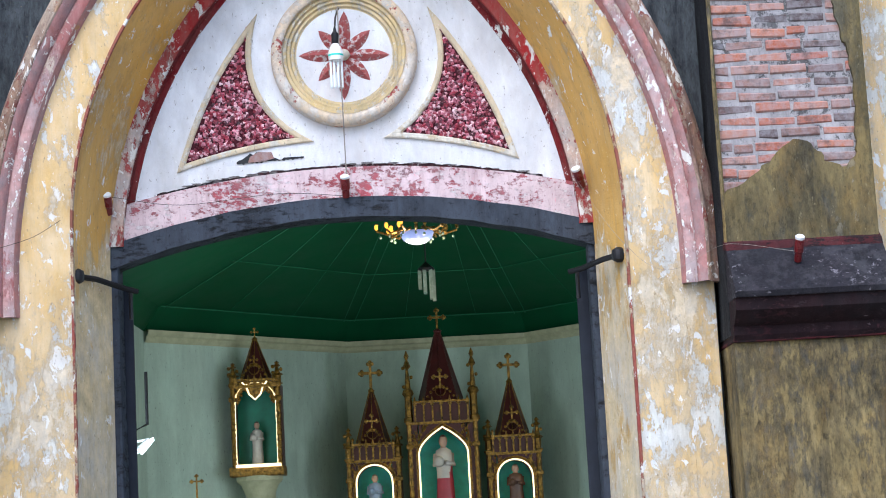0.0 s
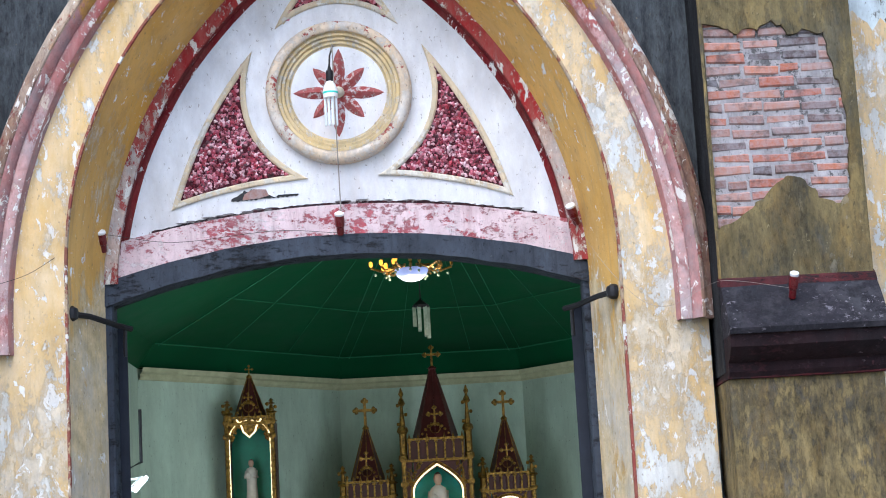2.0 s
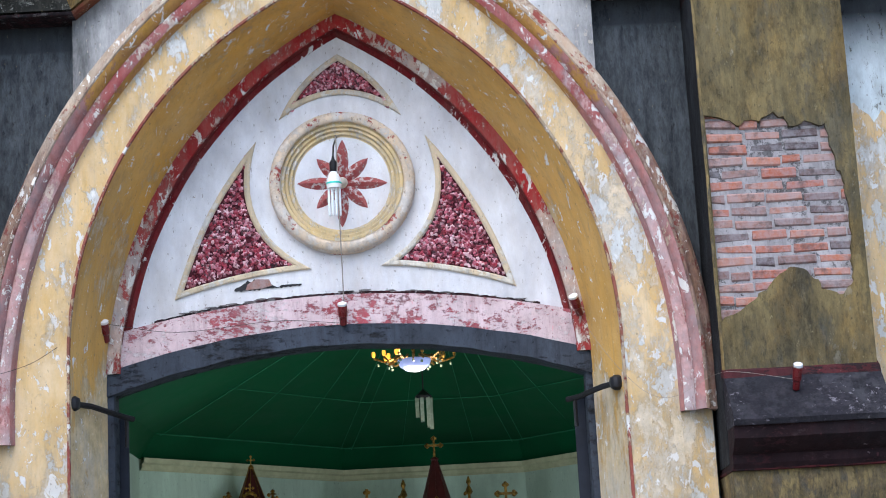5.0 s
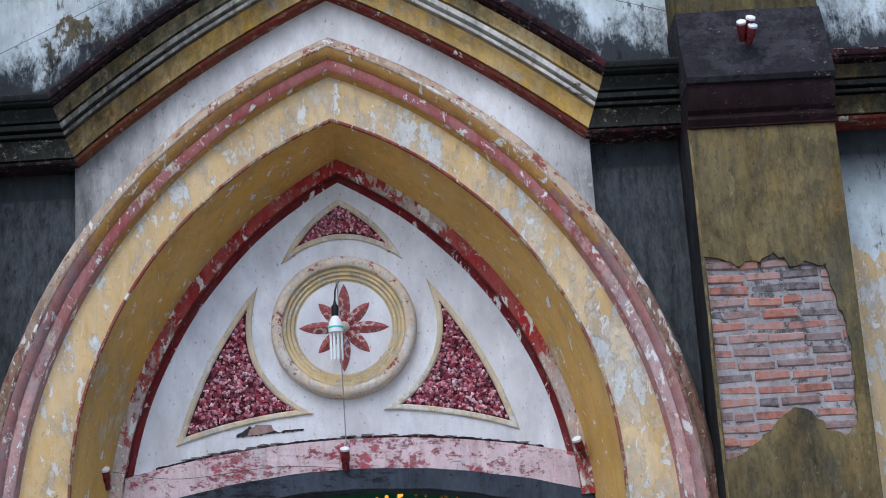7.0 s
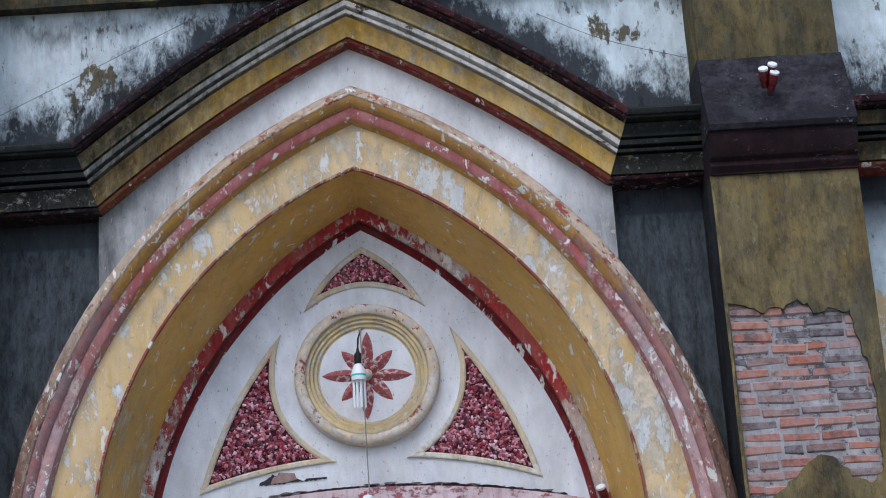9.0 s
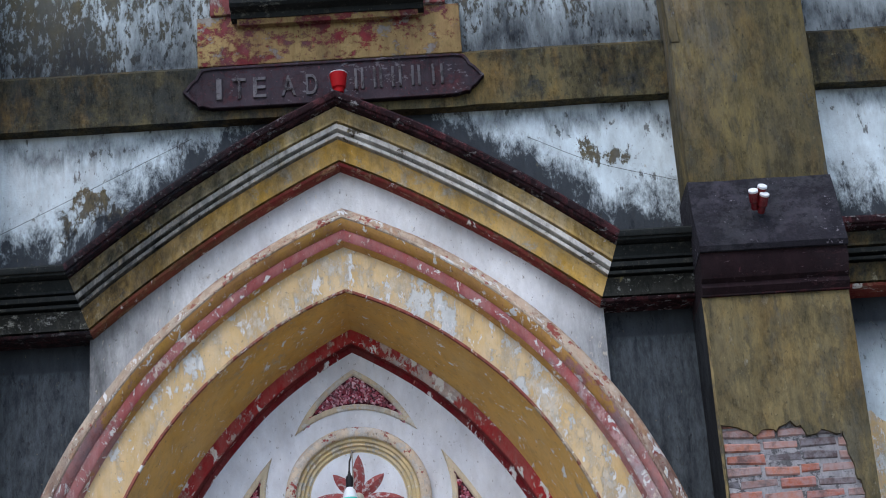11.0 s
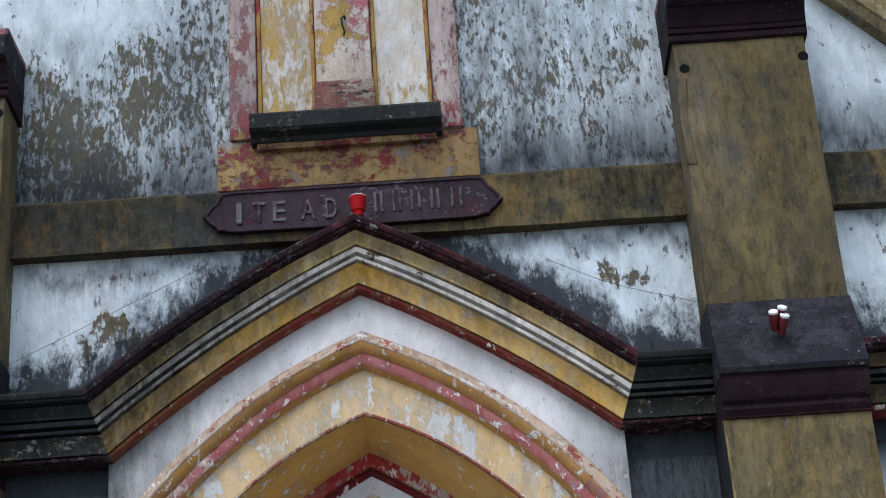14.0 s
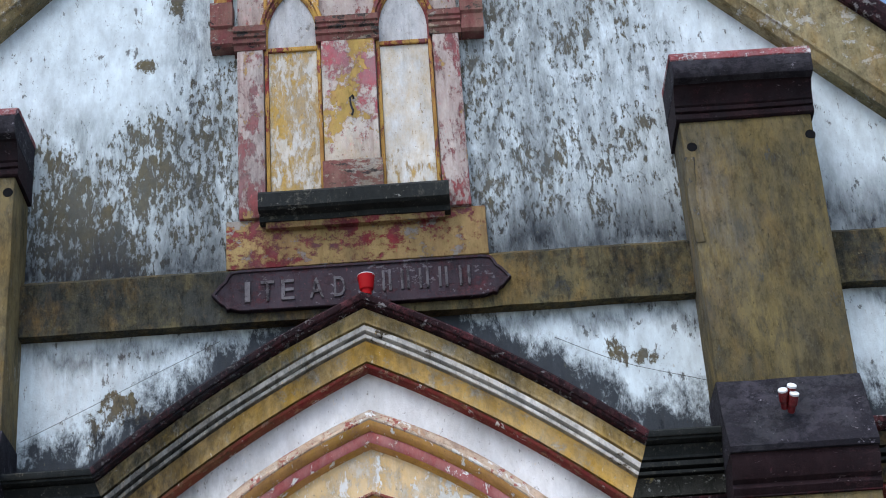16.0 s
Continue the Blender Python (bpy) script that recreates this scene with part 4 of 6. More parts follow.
def bare_patch():
    """The ragged outline of the fallen render on the buttress, (x, z)."""
    corners = [(1.722, 3.42), (1.722, 4.66), (1.80, 4.63), (2.05, 4.60), (2.13, 4.66), (2.2, 4.57), (2.43, 4.58), (2.45, 4.40), (2.50, 4.25), (2.525, 3.95), (2.50, 3.62),
               (2.44, 3.55), (2.33, 3.58), (2.25, 3.70), (2.12, 3.72), (1.98, 3.58), (1.84, 3.48)]
    out = []
    for i, a in enumerate(corners):
        b = corners[(i + 1) % len(corners)]
        n = max(2, int(math.dist(a, b) / 0.025))
        for k in range(n):
            f = k / n
            x, z = a[0] + (b[0] - a[0]) * f, a[1] + (b[1] - a[1]) * f
            w = 0.0 if i == 0 else 0.05 if i < 6 else 0.03
            out.append((x + w * noise.noise(Vector((x * 14, z * 14, 1))) + w * 0.15 * noise.noise(Vector((x * 40, z * 40, 1))),
                        z + w * noise.noise(Vector((x * 14, z * 14, 7))) + w * 0.25 * noise.noise(Vector((x * 40, z * 40, 7)))))
    return out


PATCH = bare_patch()
coat = bmesh.new()
bx0, bx1 = AX + 2.165, AX + 3.05
rim = []
for (xa, za), (xb, zb) in (((bx0, 3.06), (bx1, 3.06)), ((bx1, 3.06), (bx1, 5.47)), ((bx1, 5.47), (bx0, 5.47)), ((bx0, 5.47), (bx0, 3.06))):
    rim += [(xa + (xb - xa) * k / 12, za + (zb - za) * k / 12) for k in range(12)]
for loop in (rim, PATCH):
    vs = [coat.verts.new((x, 10.55, z)) for x, z in loop]
    for k in range(len(vs)):
        coat.edges.new((vs[k], vs[(k + 1) % len(vs)]))
bmesh.ops.triangle_fill(coat, use_beauty=True, edges=coat.edges[:])
ext = bmesh.ops.extrude_face_region(coat, geom=coat.faces[:])
bmesh.ops.translate(coat, verts=[v for v in ext["geom"] if isinstance(v, bmesh.types.BMVert)], vec=(0, 0.032, 0))
part("render_coat", coat, M_buttmid, buttress_right, "mouldy ochre render with a large piece fallen away")
part("side_face", roughen(boxed(bx0 - 0.008, bx0 + 0.003, 10.562, 10.99, 2.60, 5.46), 0.003), M_side, buttress_right, "near-black flank")
part("corner_edge", roughen(boxed(bx0 - 0.006, bx0 + 0.008, 10.543, 10.566, 3.10, 5.46), 0.004), M_buttlow, buttress_right, "pale worn arris")
top_edge = [(AX + 3.04 + 1.66 * k / 60, 4.74 + 0.13 * noise.noise(Vector((k * 0.13, 5, 0))) + 0.06 * noise.noise(Vector((k * 0.5, 6, 0)))) for k in range(61)]
patch_right = part("render_patch", prism([(AX + HALF, 2.2), (AX + 3.04, 2.2)] + top_edge, 10.985, 11.01), M_cream)
tagged(patch_right, "peeling ochre and white render beside the buttress", "wall render", kind="structure")

# ---- the tympanum's ornament ----
RZ = 4.575          # height of the rosette's centre
rosette = empty("rosette", "round buff plaster rosette with a flaking red eight-petalled flower", "rosette")


def ring_of(profile, n=56):
    bm = bmesh.new()
    rings = []
    for k in range(n):
        a = 2 * math.pi * k / n
        rings.append([bm.verts.new((AX + r * math.cos(a), y, RZ + r * math.sin(a))) for r, y in profile])
    for k in range(n):
        p, q = rings[k], rings[(k + 1) % n]
        for i in range(len(profile) - 1):
            bm.faces.new((p[i], p[i + 1], q[i + 1], q[i]))
    return bm


part("ring", ring_of([(0.462, 11.425), (0.458, 11.37), (0.445, 11.352), (0.42, 11.345), (0.395, 11.347), (0.388, 11.36)]), M_ring, rosette, smooth=True)
part("moulding", ring_of([(0.389, 11.352), (0.382, 11.375), (0.365, 11.372), (0.358, 11.39), (0.342, 11.384), (0.334, 11.402), (0.318, 11.398), (0.308, 11.412), (0.296, 11.414), (0.292, 11.42)]), M_mid, rosette)
disc = bmesh.new()
bmesh.ops.create_circle(disc, cap_ends=True, segments=48, radius=0.31, matrix=Matrix.Translation((AX, 11.413, RZ)) @ Matrix.Rotation(radians(90), 4, "X"))
part("disc", disc, M_tymp, rosette)
boss = bmesh.new()
bmesh.ops.create_uvsphere(boss, u_segments=16, v_segments=10, radius=0.036, matrix=Matrix.Translation((AX, 11.395, RZ)))
boss_part = part("boss", boss, M_trim, rosette, smooth=True)
petal = bmesh.new()
steps = 8
edge_l, ridge, edge_r = [], [], []
for k in range(steps + 1):
    f = k / steps
    w = 0.039 * math.sin(math.pi * min(1, f * 0.9 + 0.1)) ** 0.8 + 0.001
    r = 0.03 + 0.255 * f
    edge_l.append(petal.verts.new((-w, 0.0, r)))
    ridge.append(petal.verts.new((0, -0.026 * math.sin(math.pi * (0.12 + 0.86 * f)), r)))
    edge_r.append(petal.verts.new((w, 0.0, r)))
for k in range(steps):
    petal.faces.new((edge_l[k], ridge[k], ridge[k + 1], edge_l[k + 1]))
    petal.faces.new((ridge[k], edge_r[k], edge_r[k + 1], ridge[k + 1]))
petal_mesh = mesh_of(petal, "petal", M_flower)
for k in range(8):
    p = new("petal", petal_mesh)
    p.parent = boss_part
    long = 1.0 if k % 2 == 0 else 0.80
    p.matrix_basis = Matrix.Translation((AX, 11.412, RZ)) @ Matrix.Rotation(radians(45 * k + 2), 4, "Y") @ Matrix.Diagonal((1, 1, long, 1))


def along(a, b, n, bulge):
    """Points from a to b on a shallow arc."""
    d = Vector((b[0] - a[0], b[1] - a[1]))
    m = Vector((-d.y, d.x)).normalized()
    return [(a[0] + d.x * k / n + m.x * bulge * 4 * (k / n) * (1 - k / n), a[1] + d.y * k / n + m.y * bulge * 4 * (k / n) * (1 - k / n)) for k in range(n)]


def inside(x, z, loop):
    hit = False
    for (xa, za), (xb, zb) in zip(loop, loop[1:] + loop[:1]):
        if (za > z) != (zb > z) and x < (xb - xa) * (z - za) / (zb - za) + xa:
            hit = not hit
    return hit


def grit_panel(corners, bulges, count, seed):
    """A curved triangular panel of crushed red glass in a raised buff border."""
    rnd = random.Random(seed)
    loop = []
    for k in range(3):
        loop += along(corners[k], corners[(k + 1) % 3], 12, bulges[k])
    area = sum(a[0] * b[1] - b[0] * a[1] for a, b in zip(loop, loop[1:] + loop[:1]))
    if area > 0:
        loop = loop[::-1]
    panel = empty("grit_panel", "curved triangular panel of crushed red glass in a buff plaster border", "wall ornament", group="grit panels of the tympanum")
    part("border", sweep(loop, [(0.004, 11.43), (0.002, 11.408), (-0.005, 11.404), (-0.024, 11.405), (-0.033, 11.412), (-0.04, 11.43)], 0.005, closed=True), M_trim, panel)
    bm = bmesh.new()
    ring = [bm.verts.new((AX + u, 11.417, z)) for u, z in loop]
    edges = [bm.edges.new((ring[k], ring[(k + 1) % len(ring)])) for k in range(len(ring))]
    bmesh.ops.triangle_fill(bm, use_beauty=True, edges=edges)
    part("bed", bm, M_bed, panel)
    norms = normals(loop, True)
    inner = [(p[0] - m.x * 0.045, p[1] - m.y * 0.045) for p, m in zip(loop, norms)]
    us, zs = [p[0] for p in inner], [p[1] for p in inner]
    verts, faces = [], []
    made = 0
    while made < count:
        u, z = rnd.uniform(min(us), max(us)), rnd.uniform(min(zs), max(zs))
        if not inside(u, z, inner):
            continue
        made += 1
        r, a0, h = rnd.uniform(0.007, 0.018), rnd.uniform(0, 6.3), rnd.uniform(0.006, 0.018)
        base = len(verts)
        for k in range(4):
            a = a0 + k * math.pi / 2 + rnd.uniform(-0.4, 0.4)
            verts.append((AX + u + r * math.cos(a), 11.417, z + r * math.sin(a)))
        verts.append((AX + u + rnd.uniform(-0.4, 0.4) * r, 11.417 - h, z + rnd.uniform(-0.4, 0.4) * r))
        for k in range(4):
            faces.append((base + k, base + (k + 1) % 4, base + 4))
    me = bpy.data.meshes.new("grit")
    me.from_pydata(verts, [], faces)
    me.materials.append(M_grit)
    g = new("grit", me)
    g.parent = panel
    tagged(g, kind="stuff")
    return panel


grit_panel([(-0.54, 4.87), (-1.07, 3.88), (-0.22, 4.035)], [-0.06, 0.03, 0.185], 1050, 1)
grit_panel([(0.54, 4.86), (1.055, 3.865), (0.225, 4.035)], [0.06, -0.03, -0.185], 1050, 2)
grit_panel([(0.0, 5.43), (-0.385, 5.015), (0.385, 5.015)], [-0.045, 0.15, -0.045], 520, 3)

# fallen plaster over the lintel: a bare brick on a black hole-shaped sheet, and the cracked upper edge
scar = empty("plaster_scar", "bare brick on a ragged black sheet painted as a hole's shade", "damage")
scar_loop = [(-1.16 + 0.42 * k / 30, 3.925 + 0.006 * (k / 30) + 0.065 * math.sin(math.pi * min(1, k / 19)) * (0.8 + 0.5 * noise.noise(Vector((k * 0.6, 0, 0)))) + (0.012 if k > 20 else 0)) for k in range(31)]
scar_loop += [(-1.16 + 0.42 * k / 30, 3.915 + 0.02 * (k / 30) - 0.02 * abs(noise.noise(Vector((k * 0.5, 3, 0))))) for k in range(30, -1, -1)]
# nothing is cut out: this black sheet paints the shade of a hole
part("hole", prism(scar_loop, 11.414, 11.43), M_black, scar)
part("brick", prism([(-1.09, 3.918), (-1.075, 3.955), (-1.02, 3.985), (-0.94, 3.978), (-0.925, 3.94), (-0.99, 3.922)], 11.408, 11.42), M_brick, scar)
crack = bmesh.new()
lo, hi = [], []
for k in range(111):
    x = -1.66 + 2.40 * k / 110
    z = bow(x - AX, 3.86, 3.67, 1.47)
    jag = noise.noise(Vector((x * 9, 1, 0))) + 0.7 * noise.noise(Vector((x * 31, 2, 0)))
    lo.append((x, z - 0.012))
    hi.append((x, z + 0.012 + 0.014 * jag))
part_edge = prism(lo + hi[::-1], 11.400, 11.425, crack)
edge_crack = part("plaster_edge", part_edge, M_coping)
tagged(edge_crack, "cracked dark plaster edge along the top of the lintel", "plaster edge", kind="structure")
flakes = bmesh.new()
rf = random.Random(21)
for k in range(30):
    x = rf.uniform(-1.55, 0.70)
    z = bow(x - AX, 3.872, 3.682, 1.47) + rf.uniform(-0.004, 0.012)
    r, n = rf.uniform(0.006, 0.02), rf.randint(5, 8)
    prism([(x + r * (3.2 if m % 2 else 2.2) * rf.uniform(0.6, 1.2) * math.cos(2 * math.pi * m / n), z + r * 0.4 * rf.uniform(0.6, 1.2) * math.sin(2 * math.pi * m / n)) for m in range(n)], 11.412, 11.425, flakes)
tagged(part("plaster_flakes", flakes, M_scar), "small grey pits where the white plaster has flaked", "plaster flakes", kind="stuff")

# ---- lamps and cords on the front ----
def festoon_lamp(x, y, z, tilt=0.0, lean=0.0, length=0.14, radius=0.029):
    lamp = empty("festoon_lamp", "small dark red tubular lamp with a white lens", "lamp", group="festoon lamps on the front")
    bm = bmesh.new()
    lathe(bm, [(radius * 0.72, 0), (radius * 0.8, 0.012), (radius * 0.8, length * 0.35), (radius, length * 0.4), (radius, length * 0.9), (radius * 0.96, length * 0.92)], (0, 0, 0), 16)
    shell = part("body", bm, M_lampred, lamp)
    bm = bmesh.new()
    lathe(bm, [(radius * 0.98, length * 0.88), (radius * 1.02, length * 0.9), (radius * 1.02, length * 0.99), (radius * 0.8, length * 1.02)], (0, 0, 0), 16)
    part("lens", bm, M_white, shell, "white round lens")
    lamp.matrix_basis = pose(x, y, z, tilt, lean, 0)
    return lamp


festoon_lamp(-1.945, 11.31, 3.62, 36, 0)
festoon_lamp(0.975, 11.31, 3.64, 36, -22)
festoon_lamp(-0.485, 11.33, 3.655, 30, 0)
festoon_lamp(2.085, 10.42, 2.99, 32, 4, 0.155, 0.026)
for x, z, lean in ((2.073, 5.976, -10), (2.099, 6.002, 13), (2.106, 5.949, 13)):
    festoon_lamp(x, 10.457, z, 48, lean, 0.13, 0.029)
can = empty("red_lantern", "bright red plastic lantern on the hood's point", "lamp")
bm = bmesh.new()
lathe(bm, [(0.030, -0.03), (0.034, 0.0), (0.044, 0.01), (0.057, 0.105), (0.055, 0.108), (0.03, 0.10)], (AX + 0.025, 10.69, 7.085), 18)
part("shade", bm, M_canred, can)
bm = bmesh.new()
lathe(bm, [(0.0560, 0.105), (0.0575, 0.107), (0.0575, 0.110), (0.0560, 0.111)], (AX + 0.025, 10.69, 7.085), 18)
part("rim", bm, M_white, can, "thin white rim")
bm = bmesh.new()
lathe(bm, [(0.034, -0.05), (0.034, -0.02), (0.02, -0.015)], (AX + 0.025, 10.69, 7.065), 14)
part("base", bm, M_black, can)

bulb = empty("hanging_bulb", "compact fluorescent bulb with four tubes hanging on a cord", "bulb")
BX, BY = -0.505, 11.24
bm = bmesh.new()
lathe(bm, [(0.019, 0.0), (0.023, 0.01), (0.023, 0.07), (0.012, 0.085), (0.006, 0.11)], (BX, BY, 4.60), 14)
part("socket", bm, M_black, bulb)
bm = bmesh.new()
lathe(bm, [(0.045, 0.0), (0.047, 0.03), (0.046, 0.05), (0.034, 0.085), (0.022, 0.105)], (BX, BY, 4.50), 18)
part("ballast", bm, M_white, bulb)
bm = bmesh.new()
lathe(bm, [(0.0475, 0.0), (0.0485, 0.006), (0.0475, 0.012)], (BX, BY, 4.525), 18)
part("ring", bm, M_teal, bulb)
for dx, dy in ((-0.033, 0), (-0.012, -0.012), (0.012, -0.012), (0.033, 0)):
    bm = bmesh.new()
    lathe(bm, [(0.003, -0.004), (0.0085, 0.004), (0.0085, 0.18)], (BX + dx, BY + dy, 4.325), 10)
    part("tube", bm, M_bulbwhite, bulb)
bm = bmesh.new()
tube(bm, [(BX, BY, 4.70), (BX + 0.004, BY + 0.03, 4.78), (BX + 0.02, 11.35, 4.86), (BX + 0.02, 11.415, 4.88)], 0.006, 6)
part("cord", bm, M_darkwire, bulb)
def smooth_line(pts, n=6):
    """A soft curve through a few points."""
    p = [Vector(q) for q in pts]
    p = [p[0] * 2 - p[1]] + p + [p[-1] * 2 - p[-2]]
    out = []
    for a, b, c, d in zip(p, p[1:], p[2:], p[3:]):
        for k in range(n):
            t = k / n
            out.append(tuple((b * 2 + (c - a) * t + (a * 2 - b * 5 + c * 4 - d) * t * t + (b * 3 - a - c * 3 + d) * t ** 3) * 0.5))
    return out + [tuple(p[-2])]


cords = (("cord", [(-0.485, 11.30, 4.86), (-0.478, 11.20, 4.40), (-0.475, 11.30, 3.78)], 0.004, M_wire),
         ("cord", [(-1.95, 11.28, 3.70), (-2.10, 10.90, 3.56), (-2.30, 10.80, 3.42), (-2.52, 10.72, 3.34)], 0.0017, M_darkwire),
         ("cord", [(-1.92, 11.28, 3.72), (-1.5, 11.34, 3.66), (-0.9, 11.34, 3.70), (-0.485, 11.31, 3.66)], 0.0017, M_darkwire),
         ("cord", [(0.95, 11.27, 3.66), (1.05, 11.0, 3.40), (1.16, 10.83, 3.20), (1.30, 10.80, 3.06), (1.45, 10.76, 3.03), (1.66, 10.60, 3.12), (1.78, 10.40, 3.10), (2.08, 10.38, 3.04)], 0.0011, M_wire))
cords += (("cord", [(-2.70, 10.97, 6.31), (-2.2, 10.97, 6.55), (-1.42, 10.97, 6.93)], 0.0017, M_darkwire),
          ("cord", [(0.76, 10.97, 6.80), (1.18, 10.97, 6.59), (1.72, 10.97, 6.42)], 0.0017, M_darkwire))
for name, pts, r, mat in cords:
    bm = bmesh.new()
    tube(bm, smooth_line(pts), r, 5)
    tagged(part(name, bm, mat), "thin cord strung between the lamps of the portal", "cord", group="cords on the front")

# ---- door ironwork and leaves ----
for s, x0, x1, z0, z1 in ((-1, -2.079, -1.79, 3.19, 3.135), (1, 1.132, 0.865, 3.152, 3.12)):
    hinge = empty("hinge_bracket", "black iron hinge bar set into the door reveal", "bracket", group="hinge brackets of the door")
    bm = bmesh.new()
    tube(bm, [(x0, 10.93, z0), (x0 + (x1 - x0) * 0.3, 11.06, z0 - 0.003), (x0 + (x1 - x0) * 0.75, 11.27, (z0 + z1) / 2 - 0.01), (x1, 11.34, z1)], 0.018, 8)
    part("bar", bm, M_black, hinge)
    bm = bmesh.new()
    lathe(bm, [(0.015, -0.045), (0.04, -0.03), (0.046, 0.0), (0.04, 0.03), (0.015, 0.045)], (x0, 10.93, z0), 12)
    part("stub", bm, M_black, hinge)
    bm = bmesh.new()
    tube(bm, [(x1 - 0.05 * -s, 11.40, z1 + 0.01), (x1 - 0.05 * -s, 11.40, z1 - 0.16)], 0.013, 8)
    part("pin", bm, M_black, hinge)


def door_leaf(x, s, turn):
    leaf = empty("door_leaf", "slate-blue panelled timber door leaf standing open inward", "door", group="leaves of the church door")
    board_part = part("board", boxed(-0.03, 0.03, 0.0, 1.38, 0.03, 3.12, bevel=0.006), M_leaf, leaf)
    for z0, z1 in ((0.03, 0.25), (1.1, 1.28), (2.1, 2.25), (2.98, 3.125)):
        part("rail", boxed(-0.042, 0.042, -0.004, 1.384, z0, z1, bevel=0.005), M_iron, board_part)
    for y0, y1 in ((-0.006, 0.12), (0.64, 0.74), (1.27, 1.386)):
        part("stile", boxed(-0.045, 0.045, y0, y1, 0.025, 3.128, bevel=0.005), M_iron, board_part)
    leaf.matrix_basis = pose(x, 11.59, 0.05, 0, 0, turn)
    return leaf


door_leaf(-1.905, -1, 9.0)
door_leaf(0.965, 1, -5.6)

# ---- blind window over the portal ----
NX = -0.495         # its axis
window = empty("blind_window", "blind double-lancet window in flaking red, buff and white paint over a dark sill", "window", "structure")
part("back", boxed(NX - 0.785, NX + 0.785, 10.965, 11.01, 7.80, 10.1), M_niche, window)
part("apron", boxed(NX - 0.875, NX + 0.875, 10.93, 11.01, 7.43, 7.80, bevel=0.01), M_apron, window)
part("sill", roughen(straight([(11.0, 7.74), (10.86, 7.74), (10.85, 7.775), (10.78, 7.785), (10.76, 7.80), (10.76, 7.90), (10.79, 7.93), (11.0, 7.96)], NX - 0.64, NX + 0.64), 0.004), M_mould, window)
part("sill_bed", straight([(11.0, 7.70), (10.88, 7.70), (10.87, 7.745), (11.0, 7.745)], NX - 0.60, NX + 0.60), M_apron, window)


def pilaster(x0, x1, y, z0, z1, name):
    shaft = part(name, roughen(boxed(x0, x1, y, 11.0, z0, z1, bevel=0.012), 0.004), M_mull if name == "mullion" else M_niche, window)
    w = (x1 - x0) * 0.08 + 0.012
    part("capital", straight([(11.0, z1 - 0.01), (y - 0.005, z1 - 0.01), (y - 0.015, z1 + 0.03), (y - 0.03, z1 + 0.04), (y - 0.03, z1 + 0.075), (y - 0.045, z1 + 0.085), (y - 0.045, z1 + 0.11), (y - 0.058, z1 + 0.12), (y - 0.058, z1 + 0.165), (y - 0.04, z1 + 0.18), (11.0, z1 + 0.18)], x0 - w * 0.8, x1 + w * 0.8), M_capital, shaft)


pilaster(NX - 0.785, NX - 0.60, 10.905, 7.80, 9.17, "pilaster")
pilaster(NX + 0.60, NX + 0.785, 10.905, 7.80, 9.21, "pilaster")
pilaster(NX - 0.19, NX + 0.19, 10.89, 8.17, 9.20, "mullion")
part("mullion_base", boxed(NX - 0.205, NX + 0.205, 10.86, 11.0, 7.94, 8.19, bevel=0.008), M_capital, window)
for s in (-1, 1):
    cx = NX + s * 0.395
    panel_part = part("panel", boxed(cx - 0.17, cx + 0.17, 10.945, 10.99, 7.95, 9.15), M_panel, window)
    for e in (-1, 1):
        part("panel_bead", boxed(cx + e * 0.185 - 0.013, cx + e * 0.185 + 0.013, 10.925, 10.99, 7.95, 9.62, bevel=0.004), M_strip, panel_part)
    part("transom", boxed(cx - 0.172, cx + 0.172, 10.925, 10.99, 9.15, 9.185, bevel=0.006), M_strip, window)
    head = [(-0.172, 9.18), (-0.172, 9.30)] + [(0.172 - 0.344 * math.cos(k / 8 * math.pi / 3), 9.30 + 0.36 * math.sin(k / 8 * math.pi / 3) / 0.866) for k in range(1, 9)]
    outline = [(cx + u, z) for u, z in head] + [(cx - u, z) for u, z in reversed(head[:-1])]
    head_part = part("lancet_head", prism(outline, 10.948, 10.99), M_head, window)
    arch = head[1:] + [(-u, z) for u, z in reversed(head[1:-1])]
    part("lancet_arch", sweep(arch, [(0.0, 10.99), (0.0, 10.93), (0.014, 10.91), (0.03, 10.915), (0.034, 10.895), (0.055, 10.895), (0.062, 10.92), (0.062, 10.99)], ax=cx), M_strip, head_part)
    part("corbel", straight([(11.0, 9.20), (10.90, 9.20), (10.88, 9.22), (10.88, 9.34), (10.86, 9.36), (10.86, 9.56), (11.0, 9.58)], *sorted((NX + s * 0.81, NX + s * 0.97))), M_capital, window)
    part("label_strip", boxed(*sorted((NX + s * 0.82, NX + s * 0.95)), 10.92, 11.0, 9.57, 10.2, bevel=0.01), M_strip, window)
hook = bmesh.new()
tube(hook, [(-0.47, 10.885, 8.69), (-0.475, 10.86, 8.70), (-0.495, 10.855, 8.68), (-0.49, 10.855, 8.62), (-0.475, 10.855, 8.57), (-0.485, 10.86, 8.54)], 0.008, 6)
tagged(part("iron_hook", hook, M_black), "small bent iron hook in the window's mullion", "hook")

